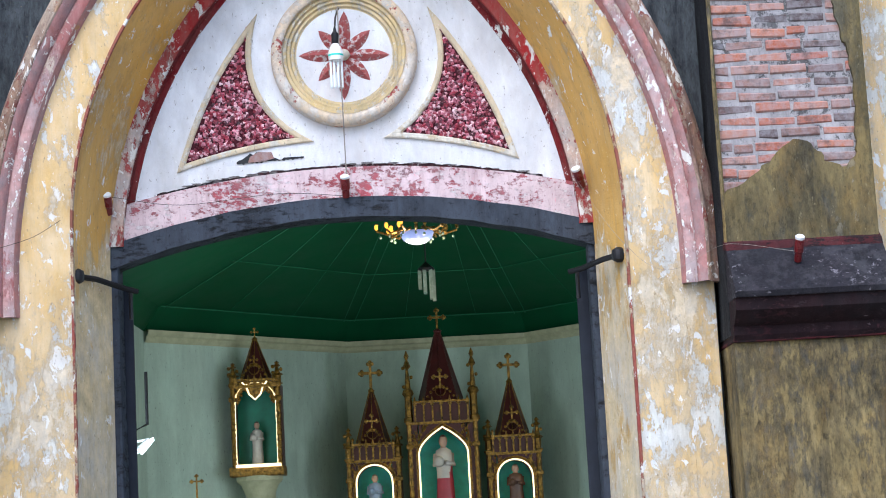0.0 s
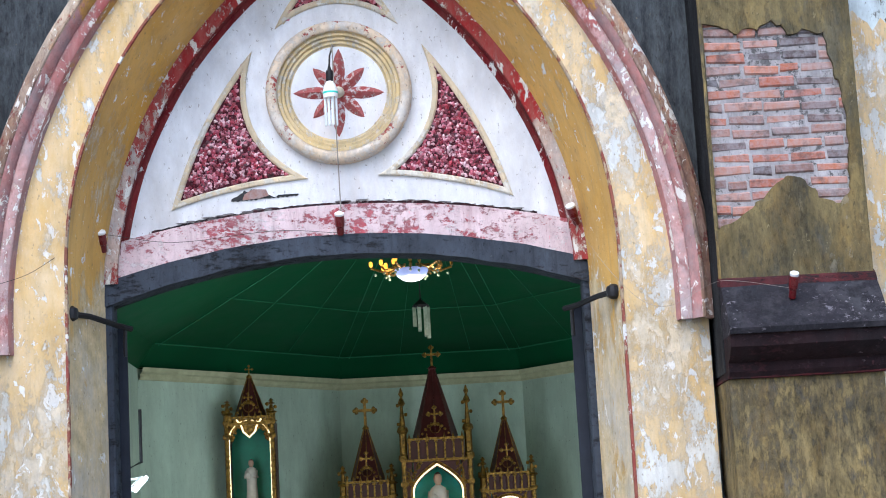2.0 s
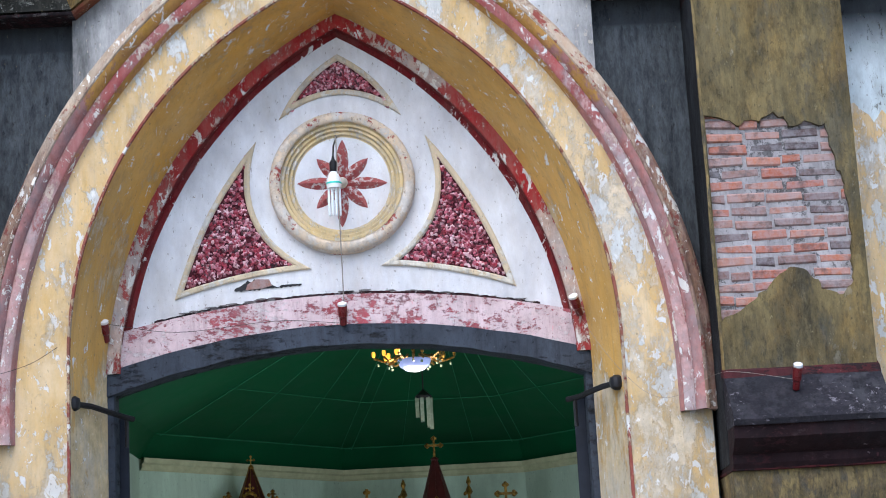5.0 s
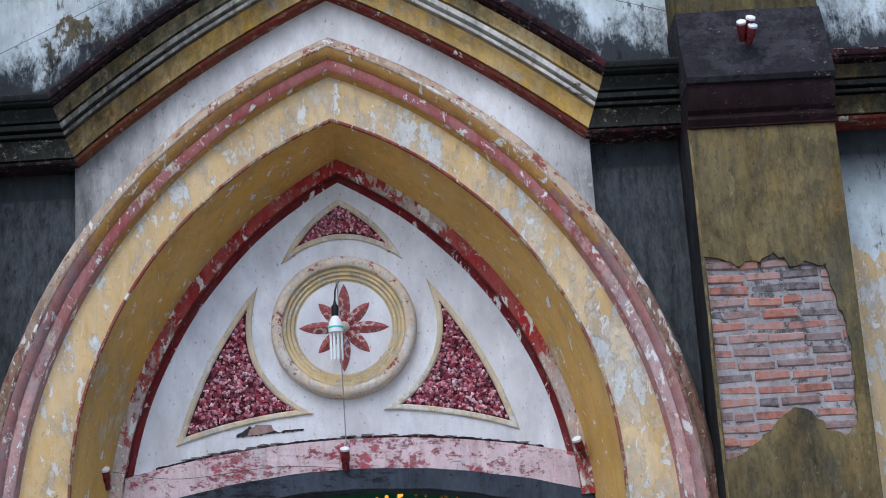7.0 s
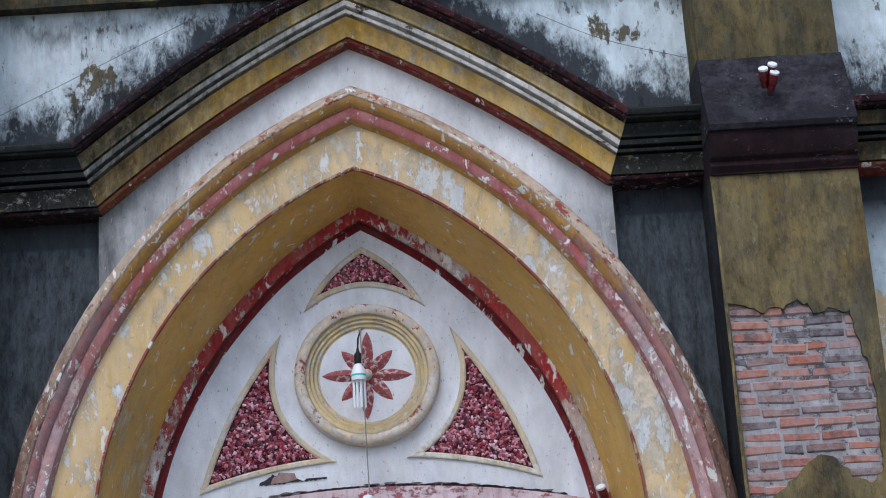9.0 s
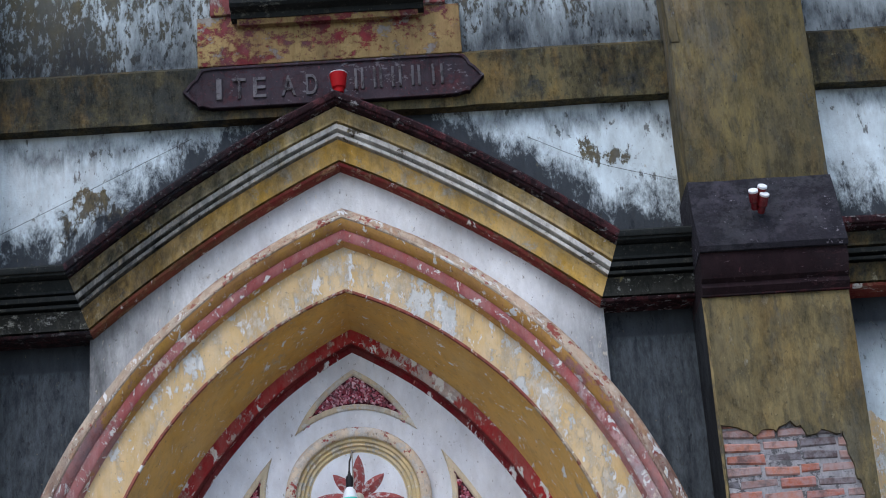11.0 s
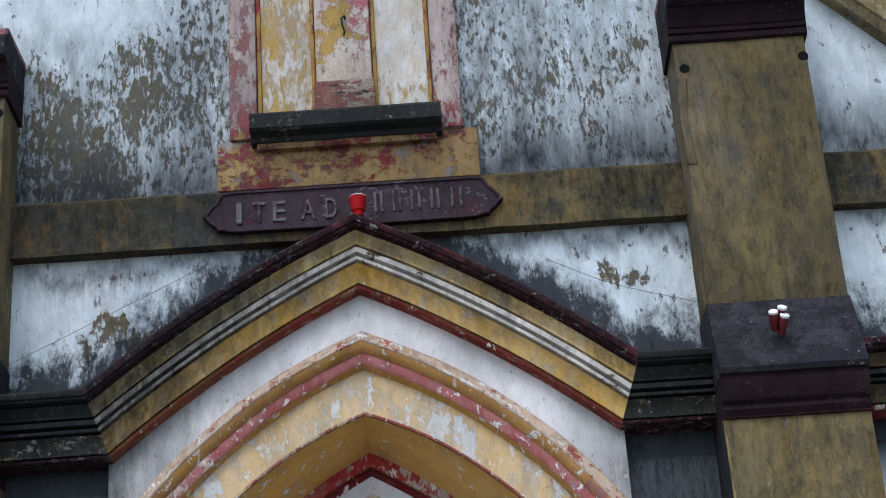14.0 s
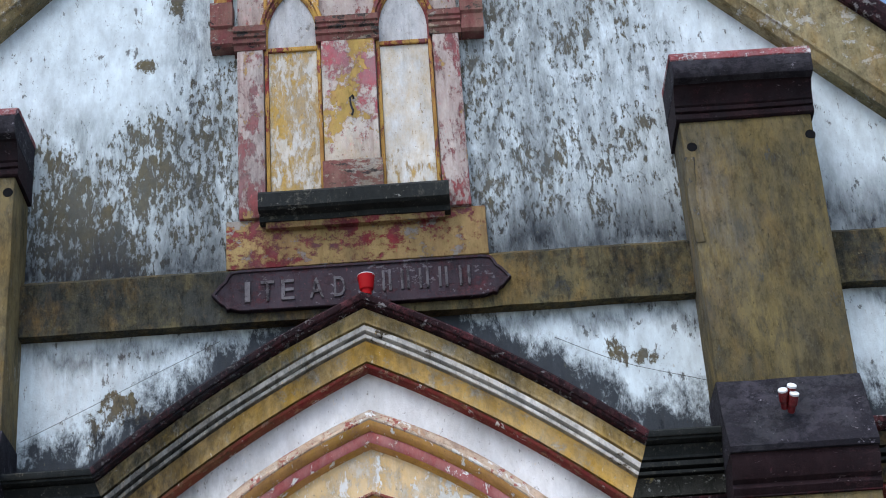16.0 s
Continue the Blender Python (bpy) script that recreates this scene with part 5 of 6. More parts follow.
# ---- name board ----
board = empty("name_board", "dark maroon name board with pointed ends and worn raised lettering", "sign")
half = [(0.0, 7.08), (0.80, 7.085), (0.86, 7.105), (0.885, 7.10), (0.90, 7.13), (0.93, 7.15), (0.985, 7.215), (0.93, 7.285), (0.90, 7.31), (0.885, 7.345), (0.86, 7.375), (0.80, 7.385), (0.0, 7.385)]
BC = -0.475
outline = [(BC + u, z) for u, z in half] + [(BC - u, z) for u, z in reversed(half[1:-1])]
part("board", prism(outline, 10.865, 10.92), M_plate, board)
loop = [(u, z) for u, z in half] + [(-u, z) for u, z in reversed(half[1:-1])]
part("rim", sweep(loop[::-1], [(0.0, 10.90), (0.0, 10.858), (-0.004, 10.852), (-0.018, 10.852), (-0.024, 10.868)], closed=True, ax=BC), M_plate, board)


def raised(word, x, z, high, wide):
    """One raised letter, wide by high, its foot at x, z."""
    curve = bpy.data.curves.new("letter", "FONT")
    curve.body, curve.size, curve.extrude, curve.bevel_depth = word, 1.0, 0.05, 0.008
    ob = bpy.data.objects.new("letter", curve)
    scene.collection.objects.link(ob)
    bpy.context.view_layer.update()
    me = bpy.data.meshes.new_from_object(ob.evaluated_get(bpy.context.evaluated_depsgraph_get()))
    bpy.data.objects.remove(ob)
    xs, ys = [v.co.x for v in me.vertices], [v.co.y for v in me.vertices]
    sx, sz = wide / (max(xs) - min(xs)), high / (max(ys) - min(ys))
    for v in me.vertices:
        v.co = (x + (v.co.x - min(xs)) * sx, 10.862 - v.co.z * 0.16, z + (v.co.y - min(ys)) * sz)
    me.flip_normals()
    me.materials.clear()
    me.materials.append(M_letter)
    for p in me.polygons:
        p.use_smooth = False
    letter = new("letter", me)
    letter.parent = board


# the two first words can be read; the name after them stays as plain bars
for word, x0, x1 in (("I", -1.240, -1.205), ("T", -1.134, -1.047), ("E", -1.000, -0.915), ("A", -0.815, -0.722), ("D", -0.655, -0.580)):
    raised(word, x0, 7.145, 0.148, x1 - x0)
for x0, x1 in ((-0.435, -0.405), (-0.337, -0.276), (-0.213, -0.157), (-0.094, -0.029), (0.035, 0.095), (0.17, 0.244)):
    for k, (b0, b1) in enumerate(((x0, x0 + 0.018), (x1 - 0.018, x1))):
        part("letter_bar", boxed(b0, b1, 10.853, 10.87, 7.165, 7.315, bevel=0.004), M_letter, board)

# ---- apse furniture ----
def cross(parent, x, y, z0, z1, mat):
    h = z1 - z0
    w = h * 0.34
    bm = bmesh.new()
    t = h * 0.055
    box(bm, x - t, x + t, y - t, y + t, z0, z1)
    box(bm, x - w, x + w, y - t * 0.9, y + t * 0.9, z0 + h * 0.58, z0 + h * 0.58 + 2 * t)
    for px, pz in ((x, z1), (x - w, z0 + h * 0.58 + t), (x + w, z0 + h * 0.58 + t)):
        for a in range(3):
            ang = radians(90 * a) + (0 if px == x else radians(90) if px < x else radians(-90))
            bmesh.ops.create_uvsphere(bm, u_segments=8, v_segments=6, radius=t * 1.5, matrix=Matrix.Translation((px + t * 1.4 * math.cos(ang), y, pz + t * 1.4 * math.sin(ang) * 0.9)))
    return part("cross", bm, mat, parent)


def lancet(w, z0, zs, top, n=8, sharp=False):
    """Outline from the left foot over the top to the right foot, round or pointed."""
    if sharp:
        left = [(-w, z0), (-w, zs)] + [(-w * (1 - (k / n) ** 1.8), zs + (top - zs) * k / n) for k in range(1, n + 1)]
        return left + [(-u, z) for u, z in reversed(left[:-1])]
    left = [(-w, z0), (-w, zs)] + [(-w * math.cos(k / n * math.pi / 2), zs + (top - zs) * math.sin(k / n * math.pi / 2) ** 0.9) for k in range(1, n + 1)]
    return left + [(-u, z) for u, z in reversed(left[:-1])]


def pinnacle(parent, x, y, z0, z1, r):
    bm = bmesh.new()
    h = z1 - z0
    lathe(bm, [(r * 1.2, 0), (r * 1.2, h * 0.06), (r * 0.85, h * 0.08), (r * 0.85, h * 0.36), (r * 1.35, h * 0.40), (r * 1.1, h * 0.45), (r * 0.7, h * 0.47), (r * 0.3, h * 0.74),
               (r * 0.9, h * 0.78), (r * 0.5, h * 0.84), (r * 0.25, h * 0.87), (r * 0.6, h * 0.92), (r * 0.1, h)], (x, y, z0), 6)
    for k in range(3):
        bmesh.ops.create_uvsphere(bm, u_segments=6, v_segments=5, radius=r * 0.45, matrix=Matrix.Translation((x + r * (0.9 if k % 2 else -0.9), y, z0 + h * (0.5 + 0.13 * k))))
    part("pinnacle", bm, M_gold, parent)


def reredos(name, label, cx, y, floor_z, w, gallery, niche_top, niche_w, spire, cross_top, back, depth=0.5, pins=0.0):
    """A gilded, spired shrine: body, pointed niche with neon, arcaded gallery, pinnacles, spire and cross. w: half width."""
    r = empty(name, label, "altarpiece", group="spired shrines of the apse")
    yb = y + depth
    zs = niche_top - niche_w * 1.05
    arch = [(cx + u, z) for u, z in lancet(niche_w, floor_z, zs, niche_top, sharp=pins == 0)]
    body = bmesh.new()
    for s in (-1, 1):
        x0, x1 = sorted((cx + s * niche_w * 1.05, cx + s * w))
        box(body, x0, x1, y, yb, floor_z, gallery[0])
    top = [p for p in arch if p[1] >= zs - 0.001]
    for (xa, za), (xb, zb) in zip(top, top[1:]):
        f = [body.verts.new((x, yy, z)) for yy in (y, yb) for x, z in ((xa, za), (xb, zb), (xb, gallery[0]), (xa, gallery[0]))]
        for q in ((0, 1, 2, 3), (7, 6, 5, 4), (0, 4, 5, 1), (2, 6, 7, 3)):
            body.faces.new([f[i] for i in q])
    bmesh.ops.remove_doubles(body, verts=body.verts[:], dist=0.0005)
    part("body", body, M_lacquer, r)
    niche = part("niche", boxed(cx - niche_w * 1.04, cx + niche_w * 1.04, yb - 0.1, yb, floor_z, gallery[0]), back, r)
    part("neon", sweep([(x - cx, z) for x, z in arch], [(0.0, y - 0.02), (0.006, y - 0.03), (0.016, y - 0.03), (0.022, y - 0.02), (0.012, y - 0.012)], ax=cx), M_neon, niche, "glowing warm neon edging")
    part("niche_trim", sweep([(x - cx, z) for x, z in arch], [(0.026, y + 0.01), (0.03, y - 0.018), (0.045, y - 0.01), (0.055, y - 0.018), (0.06, y + 0.01)], 0.012, ax=cx), M_gold, niche)
    for s in (-1, 1):
        col = bmesh.new()
        xs = cx + s * (w - 0.035)
        for k in range(14):
            z = floor_z + (gallery[0] - floor_z) * k / 14
            lathe(col, [(0.026, 0.0), (0.034, 0.02), (0.026, (gallery[0] - floor_z) / 14)], (xs, y - 0.02, z), 8)
        bmesh.ops.remove_doubles(col, verts=col.verts[:], dist=0.0005)
        column = part("column", col, M_gold, r)
        knob = bmesh.new()
        box(knob, xs - 0.05, xs + 0.05, y - 0.06, y + 0.02, niche_top - 0.52 * (niche_top - zs) - 0.09, niche_top - 0.52 * (niche_top - zs) - 0.03, bevel=0.01)
        part("column_band", knob, M_gold, column)
        part("column_cap", boxed(xs - 0.045, xs + 0.045, y - 0.05, y + 0.02, gallery[0] - 0.03, gallery[0] + 0.03, bevel=0.01), M_gold, column)
    scroll = bmesh.new()
    rs = random.Random(int(w * 1000))
    for s in (-1, 1):
        for k in range(16):
            z = niche_top - 0.25 + (gallery[0] - niche_top + 0.22) * k / 16
            x = cx + s * (w - 0.09 - (w - 0.12) * max(0.0, (z - zs) / (gallery[0] - zs)) * rs.random() * 0.6)
            bmesh.ops.create_uvsphere(scroll, u_segments=6, v_segments=5, radius=rs.uniform(0.012, 0.024), matrix=Matrix.Translation((x, y - 0.006, z)))
            bmesh.ops.create_cone(scroll, segments=5, radius1=0.016, radius2=0.003, depth=0.05, matrix=Matrix.Translation((x + s * 0.012, y - 0.008, z + 0.02)) @ Matrix.Rotation(rs.uniform(-1, 1), 4, "Y"))
    tagged(part("scrollwork", scroll, M_gold, r), kind="stuff")
    gal = bmesh.new()
    box(gal, cx - w * 0.86, cx + w * 0.86, y - 0.06, y + 0.04, gallery[0] - 0.035, gallery[0])
    box(gal, cx - w * 0.80, cx + w * 0.80, y - 0.05, y + 0.04, gallery[1] - 0.03, gallery[1])
    n = 7
    for k in range(n):
        x = cx + w * 0.74 * (2 * k / (n - 1) - 1)
        box(gal, x - 0.011, x + 0.011, y - 0.045, y - 0.02, gallery[0], gallery[1])
        for e in (-1, 1):
            bmesh.ops.create_uvsphere(gal, u_segments=6, v_segments=5, radius=0.016, matrix=Matrix.Translation((x + e * 0.014, y - 0.03, gallery[1] - 0.045)))
        bmesh.ops.create_cone(gal, segments=5, radius1=0.02, radius2=0.002, depth=0.07, matrix=Matrix.Translation((x, y - 0.03, gallery[1] + 0.03)))
    part("gallery", gal, M_gold, r)
    part("gallery_back", boxed(cx - w * 0.8, cx + w * 0.8, y - 0.005, yb, gallery[0], gallery[1]), M_lacquer, r)
    crest = bmesh.new()
    for k in range(9):
        f = k / 8 * 2 - 1
        bmesh.ops.create_uvsphere(crest, u_segments=7, v_segments=5, radius=0.03 - 0.012 * abs(f), matrix=Matrix.Translation((cx + f * niche_w * 0.55, y - 0.04, gallery[1] + 0.05 + 0.13 * (1 - f * f))))
    bmesh.ops.create_cone(crest, segments=10, radius1=0.075, radius2=0.06, depth=0.03, matrix=Matrix.Translation((cx, y - 0.04, gallery[1] + 0.12)) @ Matrix.Rotation(radians(90), 4, "X"))
    part("crest", crest, M_gold, r)
    cross(r, cx, y - 0.05, gallery[1] + 0.16, gallery[1] + 0.16 + (cross_top - gallery[1]) * 0.19, M_gold)
    sp = bmesh.new()
    lathe(sp, [(w * 0.66, 0), (w * 0.62, 0.03), (w * 0.07, spire - gallery[1]), (0.012, spire - gallery[1] + 0.02)], (cx, (y + yb) / 2, gallery[1]), 8)
    spire_part = part("spire", sp, M_lacquer, r)
    ribs = bmesh.new()
    for k in range(8):
        a = 2 * math.pi * k / 8
        tube(ribs, [(cx + w * 0.63 * math.cos(a), (y + yb) / 2 + w * 0.63 * math.sin(a), gallery[1] + 0.03), (cx + w * 0.07 * math.cos(a), (y + yb) / 2 + w * 0.07 * math.sin(a), spire)], 0.006, 5)
    lathe(ribs, [(w * 0.1, 0), (w * 0.13, 0.02), (w * 0.06, 0.05)], (cx, (y + yb) / 2, spire - 0.02), 8)
    part("spire_ribs", ribs, M_lacquer if pins == 0 else M_gold, spire_part)
    for s in (-1, 1):
        pinnacle(r, cx + s * (w - 0.04), y + 0.05, gallery[0], gallery[1] + (spire - gallery[1]) * (0.72 if pins == 0 else pins), 0.058)
    cross(spire_part, cx, (y + yb) / 2, spire + 0.02, cross_top, M_gold)
    return r


def figure(x, y, z, h, top, low, label, wide=0.16):
    """A draped plaster figure, one plain mesh: the upper and lower robe in two paints."""
    bm = bmesh.new()
    outline = [(0.15, 0), (0.155, 0.04), (0.14, 0.2), (0.125, 0.42), (0.12, 0.5), (0.135, 0.62), (0.14, 0.72), (0.12, 0.79), (0.05, 0.825), (0.04, 0.84), (0.062, 0.87), (0.07, 0.92), (0.055, 0.97), (0.02, 1.0)]
    n = 20
    rings = []
    for r, f in outline:
        ring = []
        for k in range(n):
            a = 2 * math.pi * k / n
            fold = 1 + (0.09 * math.sin(a * 7 + f * 4) if f < 0.6 else 0.0)
            ring.append(bm.verts.new((x + r * wide / 0.15 * h * fold * math.cos(a), y + r * h * 0.7 * fold * math.sin(a), z + f * h)))
        rings.append(ring)
    for i, (a, b) in enumerate(zip(rings, rings[1:])):
        for k in range(n):
            f = bm.faces.new((a[k], a[(k + 1) % n], b[(k + 1) % n], b[k]))
            level, round_ = outline[i][1], math.sin(2 * math.pi * k / n + 0.9)
            if level >= 0.93:
                f.material_index = 3
            elif level >= 0.825:
                f.material_index = 2 if -math.sin(2 * math.pi * k / n) > -0.3 else 3
            else:
                f.material_index = 0 if level >= 0.46 + 0.16 * round_ else 1
    bm.faces.new(rings[-1])
    bmesh.ops.create_uvsphere(bm, u_segments=10, v_segments=8, radius=h * 0.075, matrix=Matrix.Translation((x - h * 0.07, y - h * 0.09, z + h * 0.64)))
    for s in (-1, 1):
        tube(bm, [(x + s * wide * h * 0.85, y, z + h * 0.74), (x + s * wide * h * 1.0, y - h * 0.05, z + h * 0.60), (x + s * wide * h * 0.2, y - h * 0.13, z + h * 0.62)], h * 0.035, 8)
    ob = part("statue", bm, [top, low, M_skin, M_hair], smooth=True)
    return tagged(ob, label, "statue", "figures in the shrines")


reredos("high_altar", "tall dark red and gilt spired altarpiece with a neon-edged niche", 0.075, 24.85, 1.3, 0.475, (3.02, 3.30), 2.93, 0.315, 4.25, 4.53, M_teal)
reredos("side_altar", "smaller dark red and gilt spired altarpiece with a gold cross", -0.86, 24.95, 1.3, 0.365, (2.56, 2.78), 2.48, 0.23, 3.50, 3.86, M_teal, pins=0.30)
reredos("side_altar", "smaller dark red and gilt spired altarpiece with a gold cross", 1.01, 24.95, 1.3, 0.365, (2.57, 2.80), 2.46, 0.225, 3.53, 3.87, M_teal, pins=0.30)
mensa = empty("altar_table", "long pale stone altar carrying the three shrines", "altar")
part("slab", boxed(-1.5, 1.65, 24.5, 25.6, 1.22, 1.3, bevel=0.015), M_pale, mensa)
part("block", boxed(-1.4, 1.55, 24.6, 25.55, 0.08, 1.22), M_pale, mensa)
figure(0.075, 25.05, 1.85, 1.0, M_statue, M_robe, "painted plaster figure in a crimson robe in the altar niche", 0.125)
figure(-0.86, 25.1, 1.75, 0.62, M_blue, M_blue, "painted plaster figure in a grey-blue mantle in its niche")
figure(1.02, 25.1, 1.75, 0.66, M_brown, M_brown, "painted plaster figure in a brown habit in its niche")
for x, z0, h in ((0.075, 1.3, 0.55), (-0.86, 1.3, 0.45), (1.02, 1.3, 0.45)):
    pl = part("pedestal", boxed(x - 0.17, x + 0.17, 24.92, 25.2, z0, z0 + h, bevel=0.02), M_gold)
    tagged(pl, "small gilt pedestal under a figure", "pedestal", "pedestals in the niches")

SX = -2.31
reredos("wall_shrine", "slender dark red and gilt wall shrine with a bright neon outline", SX, 24.0, 2.52, 0.325, (3.56, 3.64), 3.58, 0.255, 4.17, 4.31, M_deepgreen, 0.4, 0.42)
trefoil = bmesh.new()
tube(trefoil, [(SX - 0.16, 23.96, 3.60), (SX - 0.10, 23.96, 3.52), (SX - 0.075, 23.96, 3.44), (SX, 23.96, 3.37), (SX + 0.075, 23.96, 3.44), (SX + 0.10, 23.96, 3.52), (SX + 0.16, 23.96, 3.60)], 0.012, 6)
wall_shrine = [o for o in scene.objects if o.name.startswith("wall_shrine")][0]
part("neon_drop", trefoil, M_neon, wall_shrine, "glowing scalloped neon drop")
part("canopy", prism([(SX - 0.24, 3.42), (SX - 0.15, 3.50), (SX - 0.08, 3.44), (SX, 3.36), (SX + 0.08, 3.44), (SX + 0.15, 3.50), (SX + 0.24, 3.42), (SX + 0.24, 3.60), (SX - 0.24, 3.60)], 23.97, 24.0), M_gold, wall_shrine)
shelf = empty("shrine_console", "carved pale console with a gilt rim under the wall shrine", "console")
bm = bmesh.new()
lathe(bm, [(0.16, -0.5), (0.17, -0.3), (0.24, -0.12), (0.30, -0.06), (0.30, 0.0)], (SX, 24.2, 2.40), 12)
part("bracket", bm, M_cornice, shelf)
part("arm", boxed(SX - 0.14, SX + 0.14, 24.2, 24.95, 1.9, 2.38), M_cornice, shelf)
part("tray", boxed(SX - 0.36, SX + 0.34, 23.92, 24.45, 2.39, 2.52, bevel=0.02), M_gold, shelf)
part("rim_light", boxed(SX - 0.27, SX + 0.31, 23.895, 23.92, 2.505, 2.545), M_neon, shelf, "glowing neon rim")
figure(SX - 0.01, 24.16, 2.52, 0.58, M_statue, M_statue, "white plaster figure standing in the wall shrine", 0.13)
gc = empty("standing_cross", "gold cross on a slender pole", "cross")
cross(gc, -2.97, 23.0, 2.22, 2.40, M_gold)
bm = bmesh.new()
lathe(bm, [(0.16, 0.0), (0.16, 0.03), (0.03, 0.06), (0.012, 0.1), (0.012, 2.16)], (-2.97, 23.0, 0.08), 10)
part("pole", bm, M_gold, gc)

tubelamp = empty("fluorescent_lamp", "lit fluorescent tube on the nave wall", "lamp")
bm = bmesh.new()
tube(bm, [(-3.30, 20.9, 2.62), (-3.30, 21.7, 2.80)], 0.022, 10)
part("tube", bm, M_tube, tubelamp)
bm = bmesh.new()
tube(bm, [(-3.36, 20.86, 2.62), (-3.36, 21.74, 2.80)], 0.03, 6)
tube(bm, [(-3.36, 21.75, 2.80), (-3.62, 22.0, 2.80)], 0.015, 6)
part("batten", bm, M_white, tubelamp)
brk = bmesh.new()
tube(brk, [(-3.62, 22.0, 2.9), (-3.40, 22.0, 3.0), (-3.40, 22.0, 3.5), (-3.40, 22.0, 3.62)], 0.02, 8)
tagged(part("wall_bracket", brk, M_black), "dark upright metal bracket on the nave wall", "bracket")

chandelier = empty("chandelier", "lit gilt chandelier with amber bulbs round an opal bowl", "chandelier")
CX, CY, CZ = -0.10, 19.0, 4.60
bm = bmesh.new()
lathe(bm, [(0.02, -0.085), (0.09, -0.07), (0.15, -0.03), (0.175, 0.03), (0.17, 0.045), (0.1, 0.05)], (CX, CY, CZ), 20)
part("bowl", bm, M_bowl, chandelier, "lit opal glass bowl", smooth=True)
for k in range(18):
    a = 2 * math.pi * k / 18 + 0.15
    rr = (0.42, 0.35, 0.27)[k % 3]
    arm = bmesh.new()
    tube(arm, [(CX + 0.17 * math.cos(a), CY + 0.17 * math.sin(a), CZ + 0.07), (CX + 0.3 * math.cos(a), CY + 0.3 * math.sin(a), CZ + 0.02), (CX + rr * math.cos(a), CY + rr * math.sin(a), CZ + 0.06)], 0.012, 6)
    arm_part = part("arm", arm, M_gold, chandelier)
    glow = bmesh.new()
    lathe(glow, [(0.006, -0.03), (0.016, -0.02), (0.02, 0.006), (0.015, 0.026), (0.008, 0.03)], (CX + rr * math.cos(a), CY + rr * math.sin(a), CZ + 0.10), 8)
    part("bulb", glow, M_bulbglow if math.cos(a) < -0.3 else M_gold, arm_part)
    drop = bmesh.new()
    bmesh.ops.create_uvsphere(drop, u_segments=6, v_segments=5, radius=0.016, matrix=Matrix.Translation((CX + rr * 0.9 * math.cos(a), CY + rr * 0.9 * math.sin(a), CZ - 0.01)))
    part("drop", drop, M_crystal, arm_part)
bm = bmesh.new()
tube(bm, [(CX, CY, CZ + 0.07), (CX, CY, 5.86)], 0.012, 6)
part("rod", bm, M_gold, chandelier)
pend = empty("crystal_pendant", "dusty unlit crystal pendant lamp hanging in the apse", "lamp")
for k in range(7):
    a = 2 * math.pi * k / 7
    rr = 0.085
    x = -0.03 + rr * math.cos(a)
    lo = 4.28 + 0.16 * (0.5 - 0.5 * math.cos(a))
    bm = bmesh.new()
    box(bm, x - 0.022, x + 0.022, 22.0 + rr * math.sin(a) - 0.01, 22.0 + rr * math.sin(a) + 0.01, lo, 4.66)
    part("prism", bm, M_crystal, pend)
bm = bmesh.new()
lathe(bm, [(0.1, 0.0), (0.1, 0.03), (0.03, 0.09), (0.008, 0.11), (0.008, 0.77)], (-0.03, 22.0, 4.65), 10)
part("stem", bm, M_black, pend)

# apse cornice and the seams of the ceiling boards
for i in range(1, 4):
    (xa, ya), (xb, yb) = CORNERS[i], CORNERS[i + 1]
    d = Vector((xb - xa, yb - ya)).normalized()
    nin = Vector((d.y, -d.x))
    bm = bmesh.new()
    prof = [(0.0, 4.10), (0.03, 4.10), (0.05, 4.13), (0.05, 4.17), (0.09, 4.19), (0.10, 4.25), (0.0, 4.25)]
    ra = [bm.verts.new((IX + xa + nin.x * o, ya + nin.y * o, z)) for o, z in prof]
    rb = [bm.verts.new((IX + xb + nin.x * o, yb + nin.y * o, z)) for o, z in prof]
    for k in range(len(prof) - 1):
        bm.faces.new((ra[k], ra[k + 1], rb[k + 1], rb[k]))
    c = part("trim", bm, M_cornice)
    tagged(c, "cream moulded cornice along the top of the apse wall", "cornice", kind="structure")
seams = bmesh.new()
top = Vector(APEX)


def seam(a, b, r=0.011):
    tube(seams, [Vector(a) - Vector((0, 0, 0.008)), Vector(b) - Vector((0, 0, 0.008))], r * 0.8, 4)


V = [Vector((IX + x * 0.94, 20 + (y - 20) * 0.96, EAVES)) for x, y in CORNERS]
for i in (1, 2, 3):
    a, b = V[i], V[i + 1]
    seam(a.lerp(top, 0.01), b.lerp(top, 0.01), 0.009)
    seam(a.lerp(top, 0.30), b.lerp(top, 0.30), 0.006)
    for g in ((0.34, 0.68) if i == 1 else (0.33, 0.74)):
        base = a.lerp(b, g)
        seam(base.lerp(top, 0.02), base.lerp(top, 0.30), 0.005)
        seam(base.lerp(top, 0.30), base.lerp(top, 0.62), 0.005)
    for side, other in ((a, b), (b, a)):
        d = (other - side).normalized() * 0.09
        seam(side + d, side.lerp(top, 0.66) + d, 0.007)
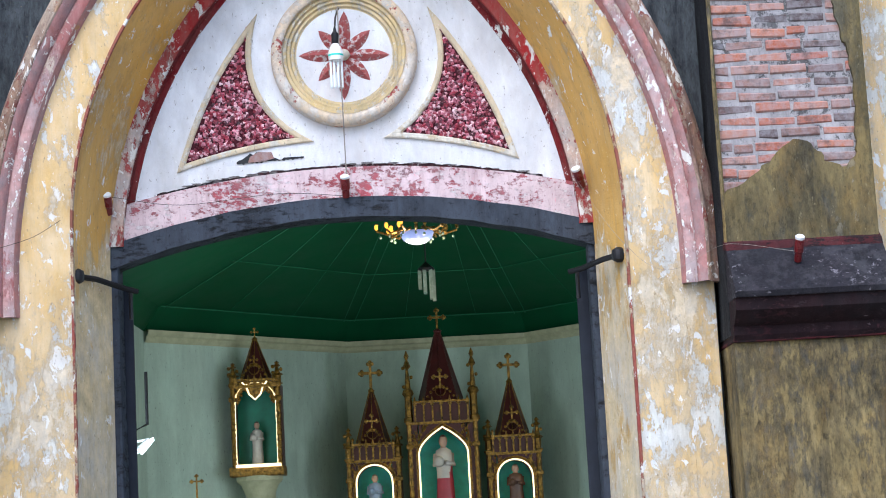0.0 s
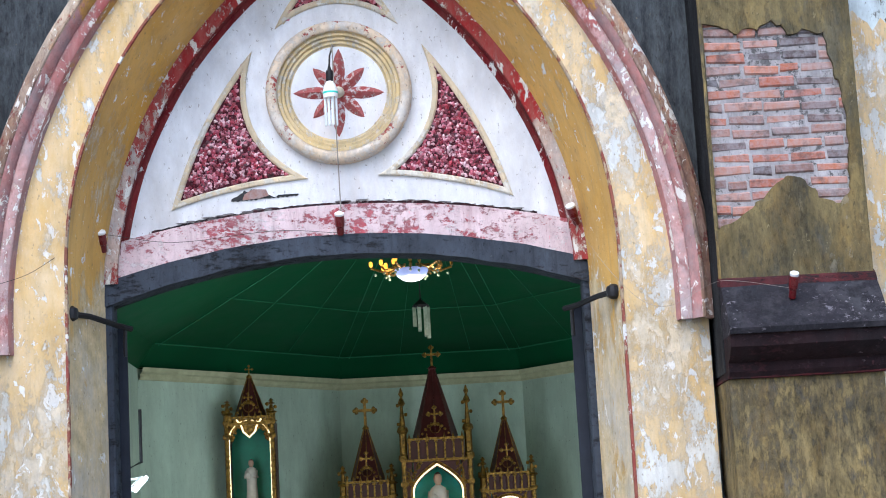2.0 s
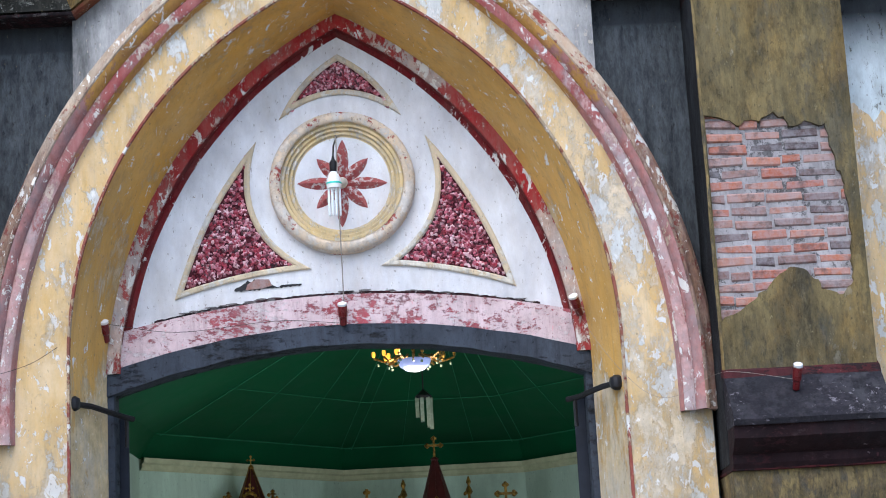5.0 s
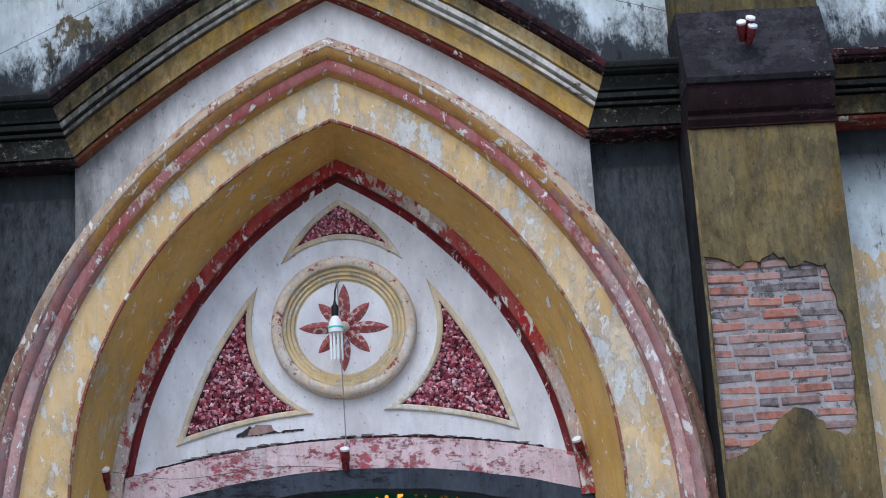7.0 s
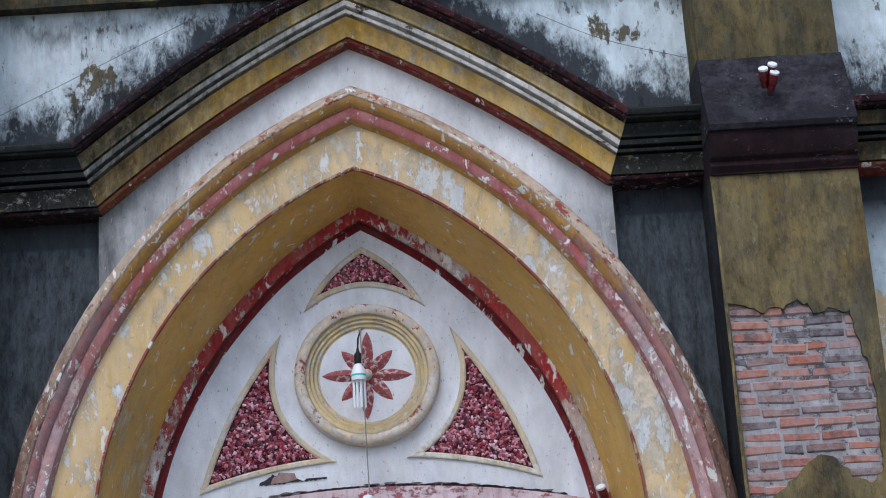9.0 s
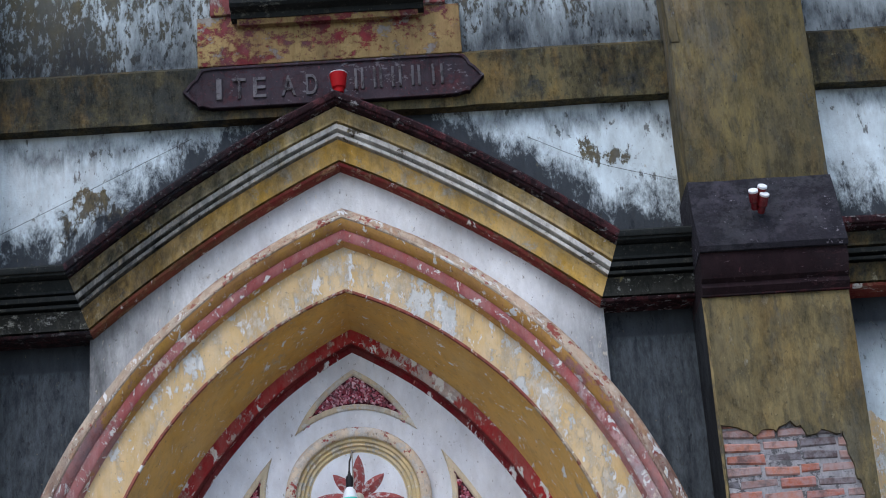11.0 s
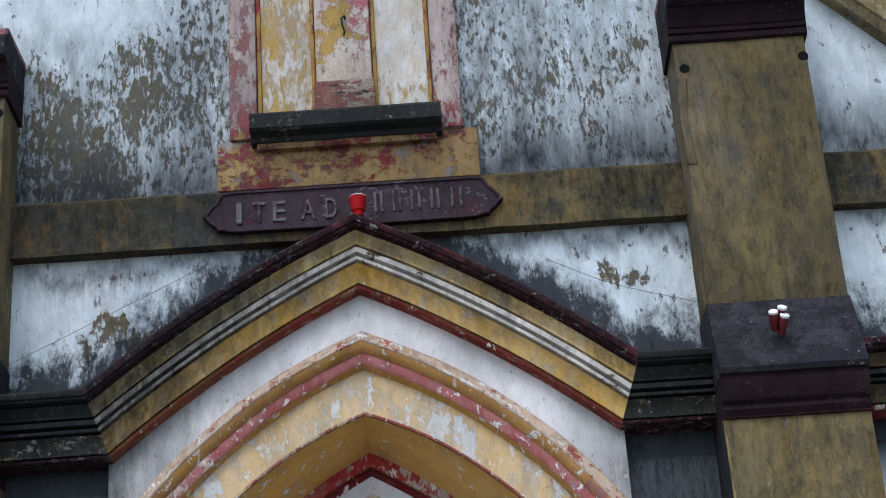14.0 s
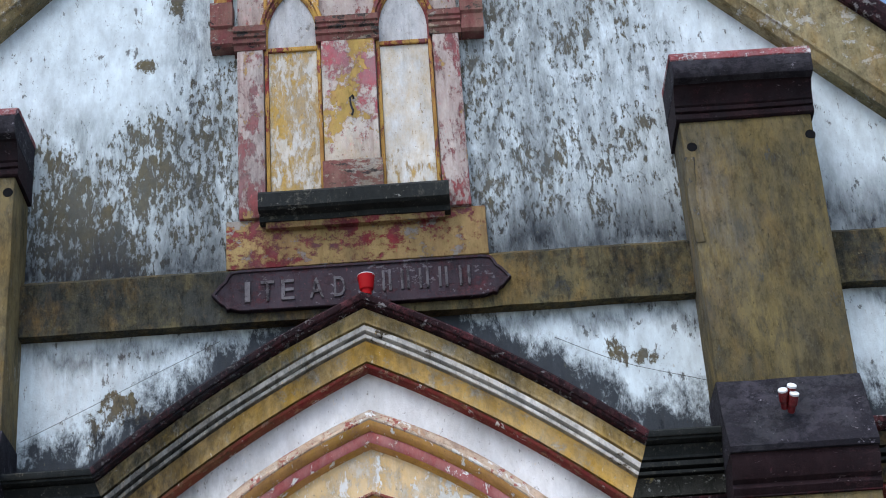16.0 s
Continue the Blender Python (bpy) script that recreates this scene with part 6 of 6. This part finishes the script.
tagged(part("ceiling_trim", seams, M_seam), "thin pale seams between the green ceiling boards", "trim", kind="structure")

# ---- fill lamps of the nave, added in unseen side openings ----
for s in (-1, 1):
    for y0, y1 in FILL_GAPS:
        d = bpy.data.lights.new("nave_fill_light", "AREA")
        d.shape, d.size, d.size_y, d.energy, d.color = "RECTANGLE", y1 - y0, 2.4, NAVE_FILL_POWER * (1.0 if s > 0 else 0.75), (0.86, 0.95, 1.0)
        ob = new("nave_fill_light", d)
        ob.matrix_world = look((IX + s * 3.9, (y0 + y1) / 2, 2.4), (IX, (y0 + y1) / 2 + 1.5, 2.6))
d = bpy.data.lights.new("chandelier_light", "POINT")
d.energy, d.color, d.shadow_soft_size = 25, (1.0, 0.75, 0.45), 0.1
new("chandelier_light", d).location = (CX, CY, CZ - 0.15)

# ---- the bare bricks of the buttress ----
rb = random.Random(11)
bricks = []
for k in range(4):
    bm = box(bmesh.new(), -0.5, 0.5, 0.0, 0.045, 0.0, 0.056)
    for v in bm.verts:
        v.co.z += rb.uniform(-0.005, 0.005)
        v.co.y += rb.uniform(-0.003, 0.004)
        v.co.x += rb.uniform(-0.02, 0.02)
    bmesh.ops.bevel(bm, geom=bm.edges[:], offset=0.010, segments=1, affect="EDGES")
    bricks.append(mesh_of(bm, "brick", M_brick))
row = 0
z = 3.36
while z < 4.72:
    x = 1.715 - (0.0 if row % 2 else rb.choice((0.10, 0.14)))
    while x < 2.60:
        length = rb.choice((0.21, 0.22, 0.215, 0.105, 0.2))
        a, b = max(x, 1.722), min(x + length, 2.56)
        x += length + rb.uniform(0.012, 0.024)
        if b - a < 0.04 or not any(inside(p, z + q, PATCH) for p in (a, (a + b) / 2, b) for q in (0.0, 0.056)):
            continue
        ob = new("brick", bricks[rb.randrange(4)])
        ob.parent = buttress_right
        ob.matrix_basis = Matrix.Translation(((a + b) / 2, 10.570 + rb.uniform(-0.005, 0.008), z + rb.uniform(-0.006, 0.006))) @ Matrix.Rotation(radians(rb.uniform(-0.9, 0.9)), 4, "Y") @ Matrix.Diagonal((b - a, 1, rb.uniform(0.86, 1.04), 1))
    z += 0.0755
    row += 1
